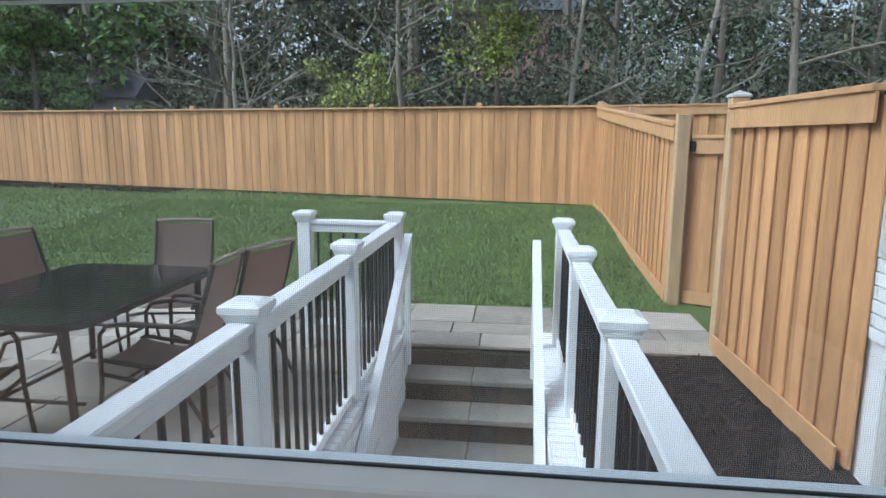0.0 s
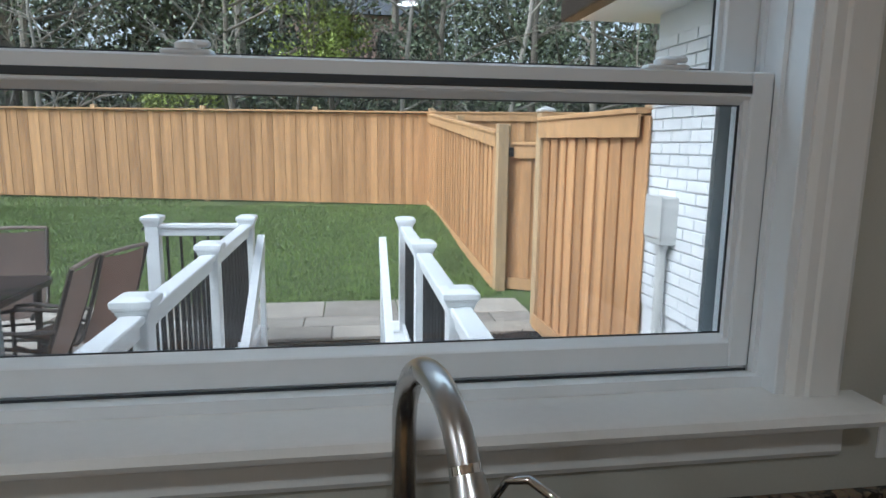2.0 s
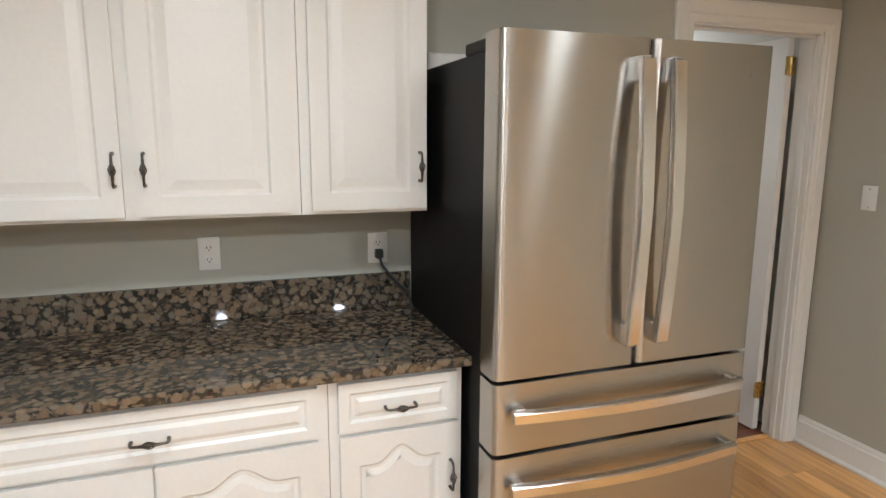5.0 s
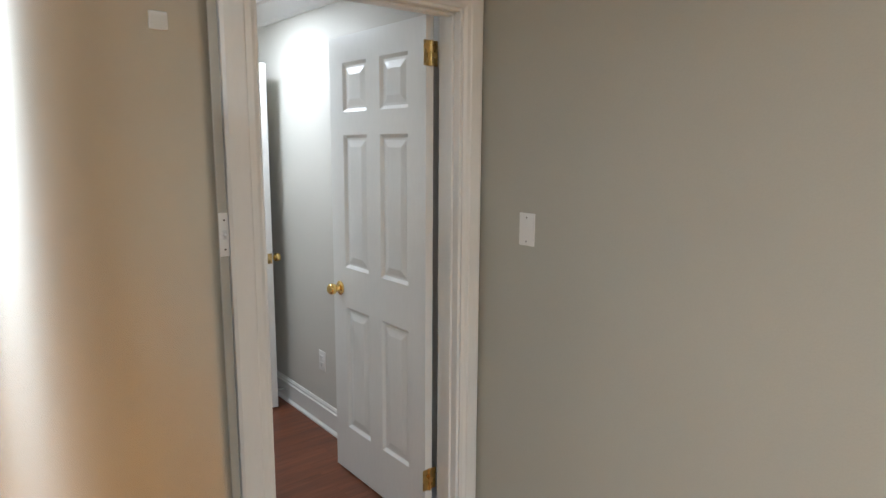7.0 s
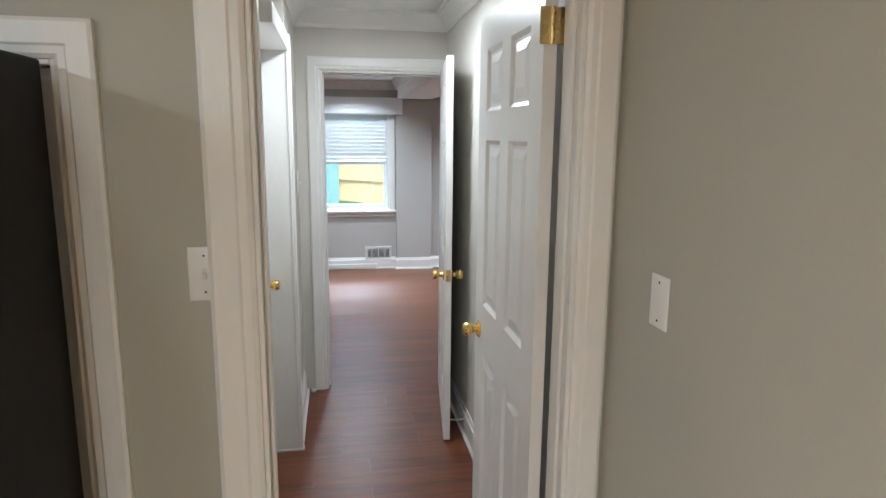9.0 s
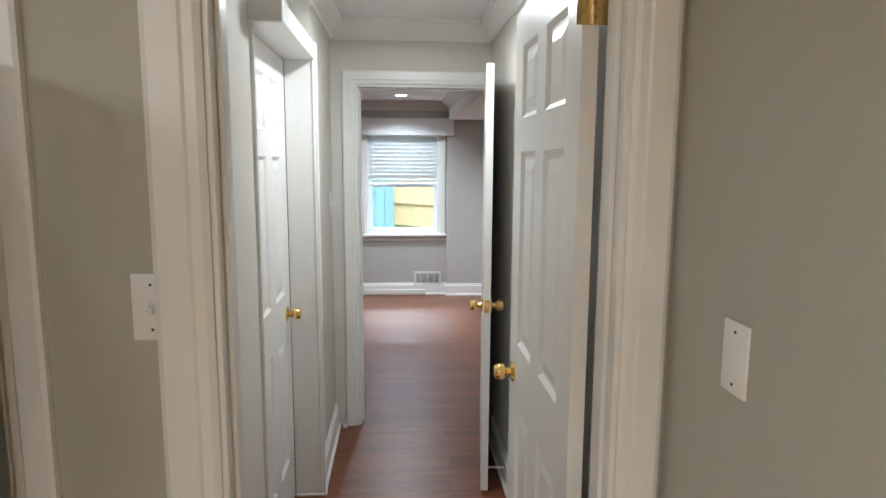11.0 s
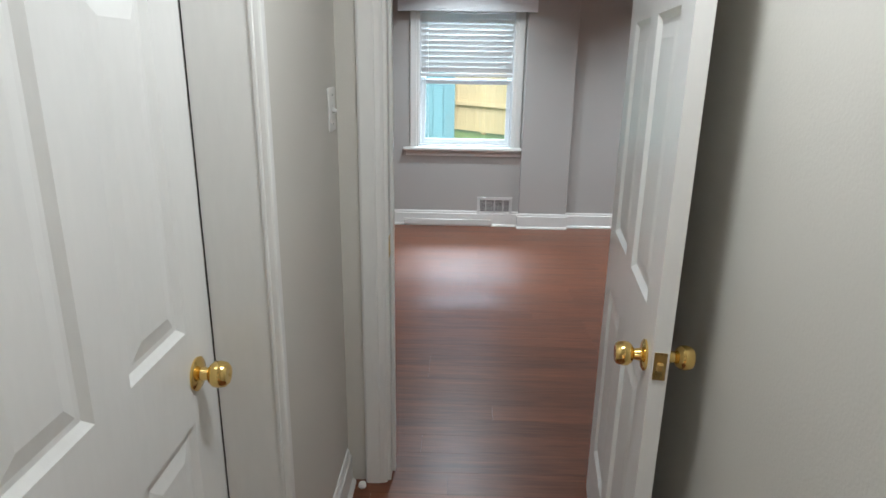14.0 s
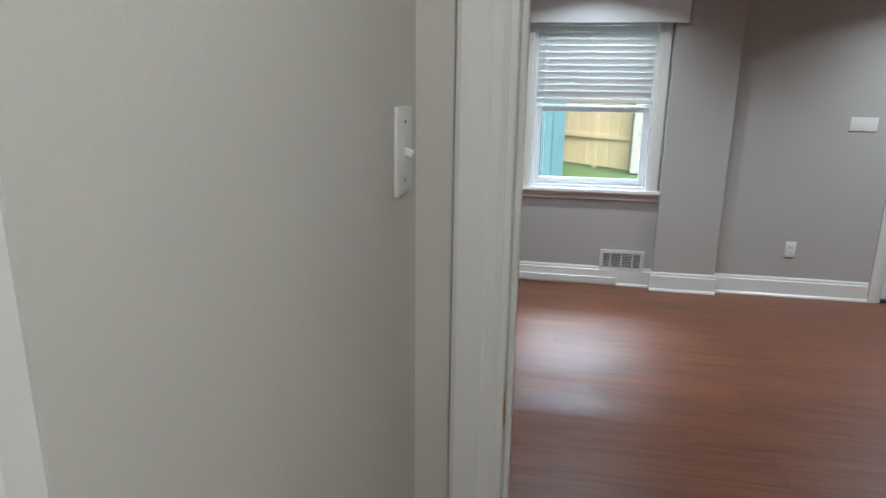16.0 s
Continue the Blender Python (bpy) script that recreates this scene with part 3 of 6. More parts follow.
def six_panel_door(name, label, w, h, loc, rz, knob_x, sides=(1,), latch=True):
    """A white six-panel door; x from 0 at the hinge, its face to -y."""
    ob = thing(name, label, "door", loc, kind="structure", rz=rz)
    st, mu = 0.115, 0.10
    pw = (w - 2 * st - mu) / 2
    k = h / 2.065
    outl = []
    for z0, z1 in ((0.235 * k, 0.838 * k), (1.028 * k, 1.638 * k), (1.738 * k, 1.951 * k)):
        for x0 in (st, st + pw + mu):
            outl.append(rect(x0, x0 + pw, z0, z1))
    bm = bmesh.new()
    panelled(bm, w, h, 0.035, outl, both=True, lip=0.014, deep=0.010, field=0.030, rise=0.007)
    part("leaf", bm, TRIM, ob)
    knob(ob, pose(knob_x, 0, 0.918, 90))
    if 2 in sides:
        knob(ob, pose(knob_x, 0.035, 0.918, -90))
    if latch:
        bm = nb(w - 0.001, w + 0.002, 0.005, 0.030, 0.895, 0.955)
        box(bm, w, w + 0.010, 0.011, 0.024, 0.915, 0.935, bev=0.003)
        part("latch_plate", bm, ABRASS, ob, "brass latch plate")
    return ob


def hinge(parent, z, m):
    bm = nb(0.0, 0.032, -0.002, 0.001, z, z + 0.092, bev=0.001)
    box(bm, -0.034, -0.004, -0.002, 0.001, z, z + 0.092, bev=0.001)
    for i in range(5):
        lathe(bm, [(0.0065, 0), (0.0065, 0.0175)], 10, pose(-0.002, -0.004, z + 0.0186 * i))
    for dx in (0.01, 0.022, -0.014, -0.026):
        for dz in (0.015, 0.046, 0.077):
            lathe(bm, [(0.0035, 0), (0.003, 0.0012)], 8, pose(dx, -0.002, z + dz, 90))
    bmesh.ops.transform(bm, matrix=m, verts=bm.verts)
    return part("hinge", bm, ABRASS, parent, "tarnished brass butt hinge", soft=True)


d1 = six_panel_door("door_1", "open white six-panel door with brass knob", 0.728, 2.06, (0.140, -4.087, 0.012), 0.0, 0.665, (1, 2))
for z in (1.88, 0.18):
    hinge(d1, z, pose(0, 0.014, 0, 0, 0, -90) @ pose(0, -0.002, 0))
bm = bmesh.new()
lathe(bm, [(0.009, 0), (0.009, 0.006), (0.006, 0.009), (0.0, 0.009)], 14, pose(0.40, 0, 1.61, 90))
part("peephole", bm, PEWTER, d1, "small dark metal viewer", soft=True)
d2 = six_panel_door("door_2", "open white six-panel door held near the hall wall", 0.83, 2.04, (0, 0, 0), 0, 0.765, (1, 2))
d2.matrix_basis = pose(2.520, -4.210, 0.012, 0, 0, 180 - 7.1) @ Matrix.Diagonal((1, -1, 1, 1))
d3 = six_panel_door("door_3", "closed white six-panel closet door", 0.7305, 2.04, (0.987, -3.172, 0.012), 0, 0.645, (1,), False)
bm = bmesh.new()
tube(bm, [(1.80, -4.205, 0.075), (1.80, -4.165, 0.077), (1.80, -4.125, 0.080)], [0.011, 0.005, 0.005], 10)
lathe(bm, [(0.010, 0), (0.010, 0.012), (0.006, 0.016)], 10, pose(1.80, -4.128, 0.080, 90) @ pose(0, 0, -0.016))
solid("door_stop", bm, NICKEL, "brushed metal door stop on the baseboard", "door stop", soft=True)


# ---- switches and outlets ----
def plate(name, label, m, kind, w=0.072, h=0.116):
    """A cover plate in the x, z plane that faces -y, centred."""
    ob = thing(name, label, "wall plate")
    ob.matrix_basis = m
    part("cover", nb(-w / 2, w / 2, -0.006, 0.0, -h / 2, h / 2, bev=0.003, seg=2), PLATE, ob, soft=True)
    if kind == "outlet":
        for dz in (-0.021, 0.021):
            part("socket", nb(-0.0165, 0.0165, -0.0085, -0.004, dz - 0.0135, dz + 0.0135, bev=0.002), PLATE, ob)
            bm = nb(-0.008, -0.0055, -0.0088, -0.0080, dz - 0.003, dz + 0.006)
            box(bm, 0.0055, 0.008, -0.0088, -0.0080, dz - 0.003, dz + 0.006)
            box(bm, -0.002, 0.002, -0.0088, -0.0080, dz - 0.010, dz - 0.006)
            part("slot", bm, DARKGAP, ob)
    elif kind == "toggle":
        part("slot", nb(-0.006, 0.006, -0.0068, -0.0052, -0.013, 0.013), VENTM, ob)
        bm = nb(-0.0045, 0.0045, -0.020, -0.004, -0.006, 0.006, bev=0.002)
        bmesh.ops.rotate(bm, verts=bm.verts, cent=(0, -0.006, 0), matrix=Matrix.Rotation(radians(25), 3, "X"))
        part("toggle", bm, PLATE, ob)
    if kind in ("toggle", "blank"):
        for dz in (-0.042, 0.042):
            bm = bmesh.new()
            lathe(bm, [(0.003, 0), (0.0025, 0.0015)], 8, pose(0, -0.0058, dz, 90))
            part("screw", bm, PEWTER, ob)
    return ob


plate("wall_plate", "white blank plate on the greige wall", pose(-0.25, -4.205, 1.312, 0, 0, 180), "blank")
plate("light_switch", "white toggle switch beside the doorway", pose(0.0, -3.224, 1.347, 0, 0, 90) @ pose(0, 0, 0, 0, 0, 180), "toggle", 0.072, 0.125)
plate("light_switch", "white toggle switch on the hall wall", pose(2.45, -3.288, 1.376), "toggle", 0.087, 0.128)
plate("outlet", "white duplex outlet over the counter", pose(0.0, -1.323, 1.174, 0, 0, -90), "outlet")
plate("outlet", "white duplex outlet with a black plug", pose(0.0, -1.927, 1.162, 0, 0, -90), "outlet", 0.078)
plate("outlet", "white duplex outlet near the baseboard", pose(6.355, -5.205, 0.358, 0, 0, -90), "outlet")
plate("outlet", "white duplex outlet behind the open door", pose(1.32, -4.22, 0.387, 0, 0, 180), "outlet")
plate("wall_plate", "white double blank plate on the grey wall", pose(6.355, -5.543, 1.261, 0, 0, -90), "blank", 0.175, 0.095)
nsw = plate("light_switch", "white double toggle switch by the sink window", pose(-0.915, 0.0, 1.175), "blank", 0.118, 0.114)
for dx in (-0.023, 0.023):
    bm = nb(dx - 0.0045, dx + 0.0045, -0.016, -0.004, -0.004, 0.008, bev=0.002)
    part("toggle", bm, PLATE, nsw)
plug = thing("power_cord", "black plug and cord of the refrigerator", "power cord")
part("plug", nb(-0.036, -0.0085, -1.942, -1.912, 1.125, 1.160, bev=0.004), RUBBER, plug)
bm = bmesh.new()
tube(bm, [(-0.03, -1.927, 1.13), (-0.04, -1.935, 1.10), (-0.045, -1.965, 1.06), (-0.045, -2.0, 1.02), (-0.05, -2.035, 0.99), (-0.06, -2.05, 0.9)], 0.005, 8)
part("cord", bm, RUBBER, plug, soft=True)


# ---- kitchen window ----
win = thing("window_1", "white double-hung window over the sink, closed", "window", kind="structure")
XL, XR = -2.455, -1.155
bm = bmesh.new()
box(bm, XL, XL + 0.022, -0.003, 0.20, 1.24, 2.22, bev=0.002), box(bm, XR - 0.022, XR, -0.003, 0.20, 1.24, 2.22, bev=0.002)
box(bm, XL + 0.022, XR - 0.022, -0.003, 0.20, 2.198, 2.22)
for x0, x1 in ((XL + 0.022, XL + 0.03), (XR - 0.03, XR - 0.022)):
    box(bm, x0, x1, 0.045, 0.058, 1.24, 2.198), box(bm, x0, x1, 0.100, 0.112, 1.24, 2.198), box(bm, x0, x1, 0.150, 0.165, 1.24, 2.198)
prism(bm, [(0.03, 1.24), (0.24, 1.24), (0.24, 1.248), (0.05, 1.262), (0.03, 1.262)], "x", XL + 0.022, XR - 0.022)
part("window_frame", bm, VINYL, win)


def sash(x0, x1, z0, z1, y0, y1, st, bot, top):
    bm = bmesh.new()
    box(bm, x0, x0 + st, y0, y1, z0, z1, bev=0.003), box(bm, x1 - st, x1, y0, y1, z0, z1, bev=0.003)
    box(bm, x0 + st, x1 - st, y0, y1, z0, z0 + bot, bev=0.003), box(bm, x0 + st, x1 - st, y0, y1, z1 - top, z1, bev=0.003)
    a, b, c, d = x0 + st, x1 - st, z0 + bot, z1 - top
    # glazing bead, sloped to the pane
    for q in (prism(bmesh.new(), [(y0 + 0.004, c), (y0 + 0.018, c), (y0 + 0.018, c + 0.010)], "x", a, b), prism(bmesh.new(), [(y0 + 0.004, d), (y0 + 0.018, d), (y0 + 0.018, d - 0.010)], "x", a, b)):
        join(bm, q)
    box(bm, a, a + 0.009, y0 + 0.008, y0 + 0.018, c, d), box(bm, b - 0.009, b, y0 + 0.008, y0 + 0.018, c, d)
    s = part("sash", bm, VINYL, win)
    part("gasket", gasket(a, b, c, d, y0 + 0.018), RUBBER, s)
    p = part("pane", nb(a, b, y0 + 0.022, y0 + 0.026, c, d), GLASS, s)
    p.visible_shadow = False
    return s


def gasket(a, b, c, d, y):
    bm = bmesh.new()
    w = 0.012
    box(bm, a, b, y, y + 0.003, c, c + w), box(bm, a, b, y, y + 0.003, d - w, d)
    box(bm, a, a + w, y, y + 0.003, c + w, d - w), box(bm, b - w, b, y, y + 0.003, c + w, d - w)
    return bm


low = sash(XL + 0.026, XR - 0.026, 1.266, 1.755, 0.062, 0.098, 0.038, 0.047, 0.041)
up = sash(XL + 0.026, XR - 0.026, 1.712, 2.196, 0.114, 0.148, 0.062, 0.042, 0.05)
# seal and recess shade drawn as one black band on the rail
part("weatherstrip", nb(XL + 0.066, XR - 0.066, 0.0595, 0.0618, 1.7215, 1.7335, bev=0.0008), RUBBER, low, "black weatherstrip")
# shade of the step under the sash, put in as a black strip
part("weatherstrip", nb(XL + 0.032, XR - 0.032, 0.0585, 0.0618, 1.2535, 1.2655, bev=0.0008), RUBBER, low, "black weatherstrip")
for x in (-2.075, -1.36):
    bm = nb(x - 0.035, x + 0.035, 0.066, 0.096, 1.755, 1.763, bev=0.003)
    lathe(bm, [(0.018, 0), (0.018, 0.008), (0.012, 0.012)], 16, pose(x, 0.082, 1.763))
    box(bm, x - 0.006, x + 0.032, 0.070, 0.080, 1.766, 1.776, bev=0.003)
    part("sash_lock", bm, VINYL, low, "white cam lock", soft=True)
for x in (-2.40, -1.215):
    part("tilt_latch", nb(x - 0.03, x + 0.03, 0.064, 0.094, 1.255, 1.2655, bev=0.002), VINYL, low)
bm = bmesh.new()
box(bm, XL + 0.03, XL + 0.052, 0.170, 0.182, 1.262, 1.742), box(bm, XR - 0.052, XR - 0.03, 0.170, 0.182, 1.262, 1.742)
box(bm, XL + 0.052, XR - 0.052, 0.170, 0.182, 1.262, 1.271), box(bm, XL + 0.052, XR - 0.052, 0.170, 0.182, 1.721, 1.742)
scr = part("screen_frame", bm, SCREENFR, win, "grey insect screen frame")
msh = part("insect_mesh", nb(XL + 0.05, XR - 0.05, 0.1755, 0.1760, 1.268, 1.724), MESH, scr, "fine grey insect mesh")
msh.visible_shadow = False
bm = bmesh.new()
casing(bm, "x", 0.0, -1, XL + 0.006, XR - 0.006, 2.21, 0.09, 0.021, bottom=1.24)
part("casing", bm, TRIM, win)
bm = bmesh.new()
prism(bm, [(-0.001, 1.212), (-0.070, 1.212), (-0.080, 1.216), (-0.085, 1.226), (-0.080, 1.238), (-0.070, 1.243), (0.031, 1.243), (0.031, 1.2235), (-0.001, 1.2235)], "x", -2.575, -1.034)
part("window_sill", bm, TRIM, win, "white painted stool with rounded nose", soft=True)
bm = bmesh.new()
prism(bm, [(0.0, 1.135), (-0.012, 1.135), (-0.018, 1.145), (-0.016, 1.180), (-0.030, 1.195), (-0.045, 1.205), (-0.045, 1.212), (0.0, 1.212)], "x", -2.55, -1.055)
part("apron", bm, TRIM, win)

# ---- kitchen cabinets ----
def handle(parent, m):
    """A dark pull, 90 mm, along z, standing out to -y, with a birdcage grip."""
    bm = bmesh.new()
    tube(bm, [(0, 0, 0.045), (0, -0.018, 0.046), (0, -0.027, 0.043), (0, -0.030, 0.034), (0, -0.031, 0.018)], [0.0055, 0.0045, 0.004, 0.0035, 0.0045], 8)
    tube(bm, [(0, 0, -0.045), (0, -0.018, -0.046), (0, -0.027, -0.043), (0, -0.030, -0.034), (0, -0.031, -0.018)], [0.0055, 0.0045, 0.004, 0.0035, 0.0045], 8)
    for k in range(5):
        a = 2 * math.pi * k / 5
        tube(bm, [(0.009 * math.sin(q * math.pi) * math.cos(a + 2.2 * q), -0.031 + 0.009 * math.sin(q * math.pi) * math.sin(a + 2.2 * q), 0.019 - 0.038 * q) for q in (0, 0.2, 0.4, 0.6, 0.8, 1)], 0.0022, 5)
    lathe(bm, [(0.004, -0.02), (0.005, 0.0), (0.004, 0.02)], 8, pose(0, -0.031, 0))
    bmesh.ops.transform(bm, matrix=m, verts=bm.verts)
    return part("handle", bm, PEWTER, parent, "dark pewter birdcage pull", soft=True)


def cab_door(parent, w, h, m, pull=None, arch=False, name="door"):
    """A raised-panel cabinet door, its face to -y of m. pull: where the handle sits, and its turn."""
    e = 0.055
    if arch:
        top, n = h - 0.092, 14
        pts = [(e, e), (w - e, e), (w - e, top)]
        for i in range(n + 1):
            q = i / n
            lift = 0.050 * (0.5 - 0.5 * math.cos(2 * math.pi * max(0, min(1, (q - 0.14) / 0.72)))) if 0.14 < q < 0.86 else 0.0
            pts.append((w - e - 0.02 - (w - 2 * e - 0.04) * q, top + lift))
        pts.append((e, top))
        outl = [pts]
    else:
        outl = [rect(e, w - e, e, h - e)] if h > 0.2 else [rect(0.03, w - 0.03, 0.028, h - 0.028)]
    bm = bmesh.new()
    fld = 0.012 if h < 0.2 else 0.030 if not arch else 0.020 if w > 0.36 else 0.008
    panelled(bm, w, h, 0.019, outl, lip=0.008, deep=0.007, field=fld, rise=0.0055)
    d = part(name, bm, CAB, parent)
    d.matrix_basis = m
    if pull:
        handle(d, pose(pull[0], 0, pull[1], 0, pull[2] if len(pull) > 2 else 0))
    return d


def face_e(x, y, z):
    """Local x runs along -y, and the face looks to -x."""
    return pose(x, y, z, 0, 0, -90)


UB, UT = 1.337, 2.26
cab = thing("upper_cabinet", "white raised-panel wall cabinet with two doors", "cabinet", group="kitchen wall cabinets")
bm = nb(-0.325, 0.0, -1.605, -0.625, UB, UT)
box(bm, -0.322, -0.005, -1.600, -0.630, UB + 0.001, UB + 0.004)
part("body", bm, CAB, cab)
cab_door(cab, 0.420, UT - UB - 0.03, face_e(-0.345, -0.693, UB + 0.012) @ pose(0, 0, 0, 0, 0, -1.2), (0.402, 0.135))
cab_door(cab, 0.423, UT - UB - 0.03, face_e(-0.345, -1.149, UB + 0.012), (0.022, 0.135))
cab = thing("upper_cabinet", "white raised-panel wall cabinet beside the refrigerator", "cabinet", group="kitchen wall cabinets")
part("body", nb(-0.325, 0.0, -2.018, -1.607, UB, UT), CAB, cab)
cab_door(cab, 0.372, UT - UB - 0.03, face_e(-0.345, -1.638, UB + 0.012), (0.348, 0.135))
cab = thing("corner_cabinet", "white corner wall cabinet with bifold doors", "cabinet", group="kitchen wall cabinets")
bm = bmesh.new()
prism(bm, [(0.0, 0.0), (-0.565, 0.0), (-0.565, -0.325), (-0.325, -0.325), (-0.325, -0.623), (0.0, -0.623)], "z", UB, UT)
part("body", bm, CAB, cab)
cab_door(cab, 0.195, UT - UB - 0.035, pose(-0.553, -0.358, UB + 0.010), (0.110, 0.135))
cab_door(cab, 0.235, UT - UB - 0.035, face_e(-0.343, -0.368, UB + 0.022), (0.212, 0.135))
cab = thing("upper_cabinet", "white wall cabinet beside the window with knife rail", "cabinet", group="kitchen wall cabinets")
part("body", nb(-0.93, -0.567, -0.322, 0.0, UB, UT), CAB, cab)
cab_door(cab, 0.352, UT - UB - 0.02, pose(-0.925, -0.345, UB - 0.002), (0.139, 0.150))
# solid black strips carry the shade between door, body and corner unit
part("shadow_gap", nb(-0.9285, -0.575, -0.3260, -0.3222, UB + 0.002, UT), DARKGAP, cab, "dark gap")
part("shadow_gap", nb(-0.5665, -0.5625, -0.348, -0.33, UB + 0.02, UT), DARKGAP, cab, "dark gap")
kr = thing("knife_rail", "steel magnetic knife rail screwed to the cabinet side", "knife rail")
bm = nb(-0.944, -0.930, -0.208, -0.154, 1.459, 1.843, bev=0.002)
box(bm, -0.947, -0.944, -0.198, -0.188, 1.459, 1.843), box(bm, -0.947, -0.944, -0.174, -0.164, 1.459, 1.843)
part("rail", bm, NICKEL, kr)
for z in (1.505, 1.797):
    b2 = bmesh.new()
    lathe(b2, [(0.005, 0), (0.004, 0.002)], 10, pose(-0.944, -0.181, z, 0, -90))
    part("screw", b2, PEWTER, kr)

CT, CB = 0.935, 0.903
NF = -0.612  # face frame plane of the base units
base = thing("base_cabinet", "white base cabinet with drawer and two arched doors", "cabinet", group="kitchen base cabinets")
bm = nb(NF, 0.0, -1.625, -0.66, 0.10, CB)
box(bm, NF + 0.07, 0.0, -1.625, -0.66, 0.0, 0.10)
part("body", bm, CAB, base)
dr = cab_door(base, 0.862, 0.148, face_e(-0.632, -0.733, 0.737), None, name="drawer_front")
handle(dr, pose(0.431, 0, 0.066, 0, 90))
cab_door(base, 0.425, 0.612, face_e(-0.632, -0.738, 0.11), (0.400, 0.445), True)
cab_door(base, 0.425, 0.612, face_e(-0.632, -1.170, 0.11), (0.025, 0.445), True)
base = thing("base_cabinet", "white narrow base cabinet with drawer and arched door", "cabinet", group="kitchen base cabinets")
bm = nb(NF, 0.0, -2.035, -1.627, 0.10, CB)
box(bm, NF + 0.07, 0.0, -2.035, -1.627, 0.0, 0.10)
part("body", bm, CAB, base)
dr = cab_door(base, 0.362, 0.148, face_e(-0.632, -1.653, 0.737), None, name="drawer_front")
handle(dr, pose(0.181, 0, 0.066, 0, 90))
cab_door(base, 0.362, 0.612, face_e(-0.632, -1.655, 0.11), (0.338, 0.445), True)
base = thing("base_cabinet", "white blind corner base cabinet", "cabinet", group="kitchen base cabinets")
bm = nb(-1.25, 0.0, NF, 0.0, 0.10, CB)
box(bm, -1.25, 0.0, NF + 0.07, 0.0, 0.0, 0.10)
box(bm, NF, 0.0, -0.66, NF, 0.0, CB)
part("body", bm, CAB, base)
cab_door(base, 0.46, 0.148, pose(-1.22, -0.632, 0.737), None, name="drawer_front")
cab_door(base, 0.46, 0.612, pose(-1.22, -0.632, 0.11), (0.03, 0.545), True)
base = thing("base_cabinet", "white sink base cabinet with arched doors", "cabinet", group="kitchen base cabinets")
bm = nb(-2.25, -1.252, NF, -0.602, 0.10, CB)
box(bm, -2.25, -2.232, -0.602, 0.0, 0.10, CB), box(bm, -1.270, -1.252, -0.602, 0.0, 0.10, CB), box(bm, -2.232, -1.270, -0.602, -0.02, 0.10, 0.12)
box(bm, -2.25, -1.252, NF + 0.07, 0.0, 0.0, 0.10)
part("body", bm, CAB, base)
for x in (-2.23, -1.745):
    cab_door(base, 0.47, 0.148, pose(x, -0.632, 0.737), None, name="drawer_front")
    cab_door(base, 0.47, 0.612, pose(x, -0.632, 0.11), (0.44 if x < -2 else 0.03, 0.545), True)
base = thing("base_cabinet", "white base cabinet run beyond the sink", "cabinet", group="kitchen base cabinets")
part("body", nb(-3.4, -2.252, NF, 0.0, 0.10, CB), CAB, base)
part("toe_kick", nb(-3.4, -2.252, NF + 0.07, 0.0, 0.0, 0.10), CAB, base)
for x in (-3.38, -2.81):
    cab_door(base, 0.54, 0.148, pose(x, -0.632, 0.737), None, name="drawer_front")
    cab_door(base, 0.54, 0.612, pose(x, -0.632, 0.11), (0.03, 0.545), True)

# worktop: an L with the sink cut out of it
top = thing("worktop", "polished brown speckled granite worktop", "countertop")
outer = [(0.0, 0.0), (-3.42, 0.0), (-3.42, -0.655), (-0.655, -0.655), (-0.655, -2.052), (0.0, -2.052)]
hole = [(-2.10, -0.13), (-1.345, -0.13), (-1.345, -0.585), (-2.10, -0.585)]
bm = bmesh.new()
for lp in (outer, hole):
    vs = [bm.verts.new((p[0], p[1], CT)) for p in lp]
    for i in range(len(vs)):
        bm.edges.new((vs[i], vs[(i + 1) % len(vs)]))
bmesh.ops.triangle_fill(bm, edges=list(bm.edges), use_beauty=True, normal=(0, 0, 1))
r = bmesh.ops.extrude_face_region(bm, geom=list(bm.faces))
for v in [g for g in r["geom"] if isinstance(g, bmesh.types.BMVert)]:
    v.co.z = CB
bmesh.ops.recalc_face_normals(bm, faces=bm.faces)
rim = [e for e in bm.edges if len(e.link_faces) == 2 and abs(e.calc_face_angle(0)) > 1.0 and abs(e.verts[0].co.z - e.verts[1].co.z) < 1e-6]
bmesh.ops.bevel(bm, geom=rim, offset=0.006, segments=2, affect="EDGES", profile=0.6)
part("slab", bm, GRANITE, top)
part("backsplash", nb(-3.42, -0.02, -0.02, 0.0, CT, 1.065, bev=0.002), GRANITE, top)
part("backsplash", nb(-0.02, 0.0, -2.052, 0.0, CT, 1.065, bev=0.002), GRANITE, top)

sk = thing("sink", "black composite undermount sink", "sink")
bm = bmesh.new()
box(bm, -2.115, -2.10, -0.60, -0.115, 0.70, CB), box(bm, -1.345, -1.33, -0.60, -0.115, 0.70, CB)
box(bm, -2.10, -1.345, -0.60, -0.585, 0.70, CB), box(bm, -2.10, -1.345, -0.13, -0.115, 0.70, CB)
box(bm, -2.115, -1.33, -0.60, -0.115, 0.685, 0.70)
part("basin", bm, SINKM, sk)
bm = bmesh.new()
lathe(bm, [(0.045, 0), (0.045, 0.004), (0.036, 0.004), (0.030, 0.001)], 20, pose(-1.72, -0.33, 0.70))
part("drain", bm, CHROME, sk, soft=True)

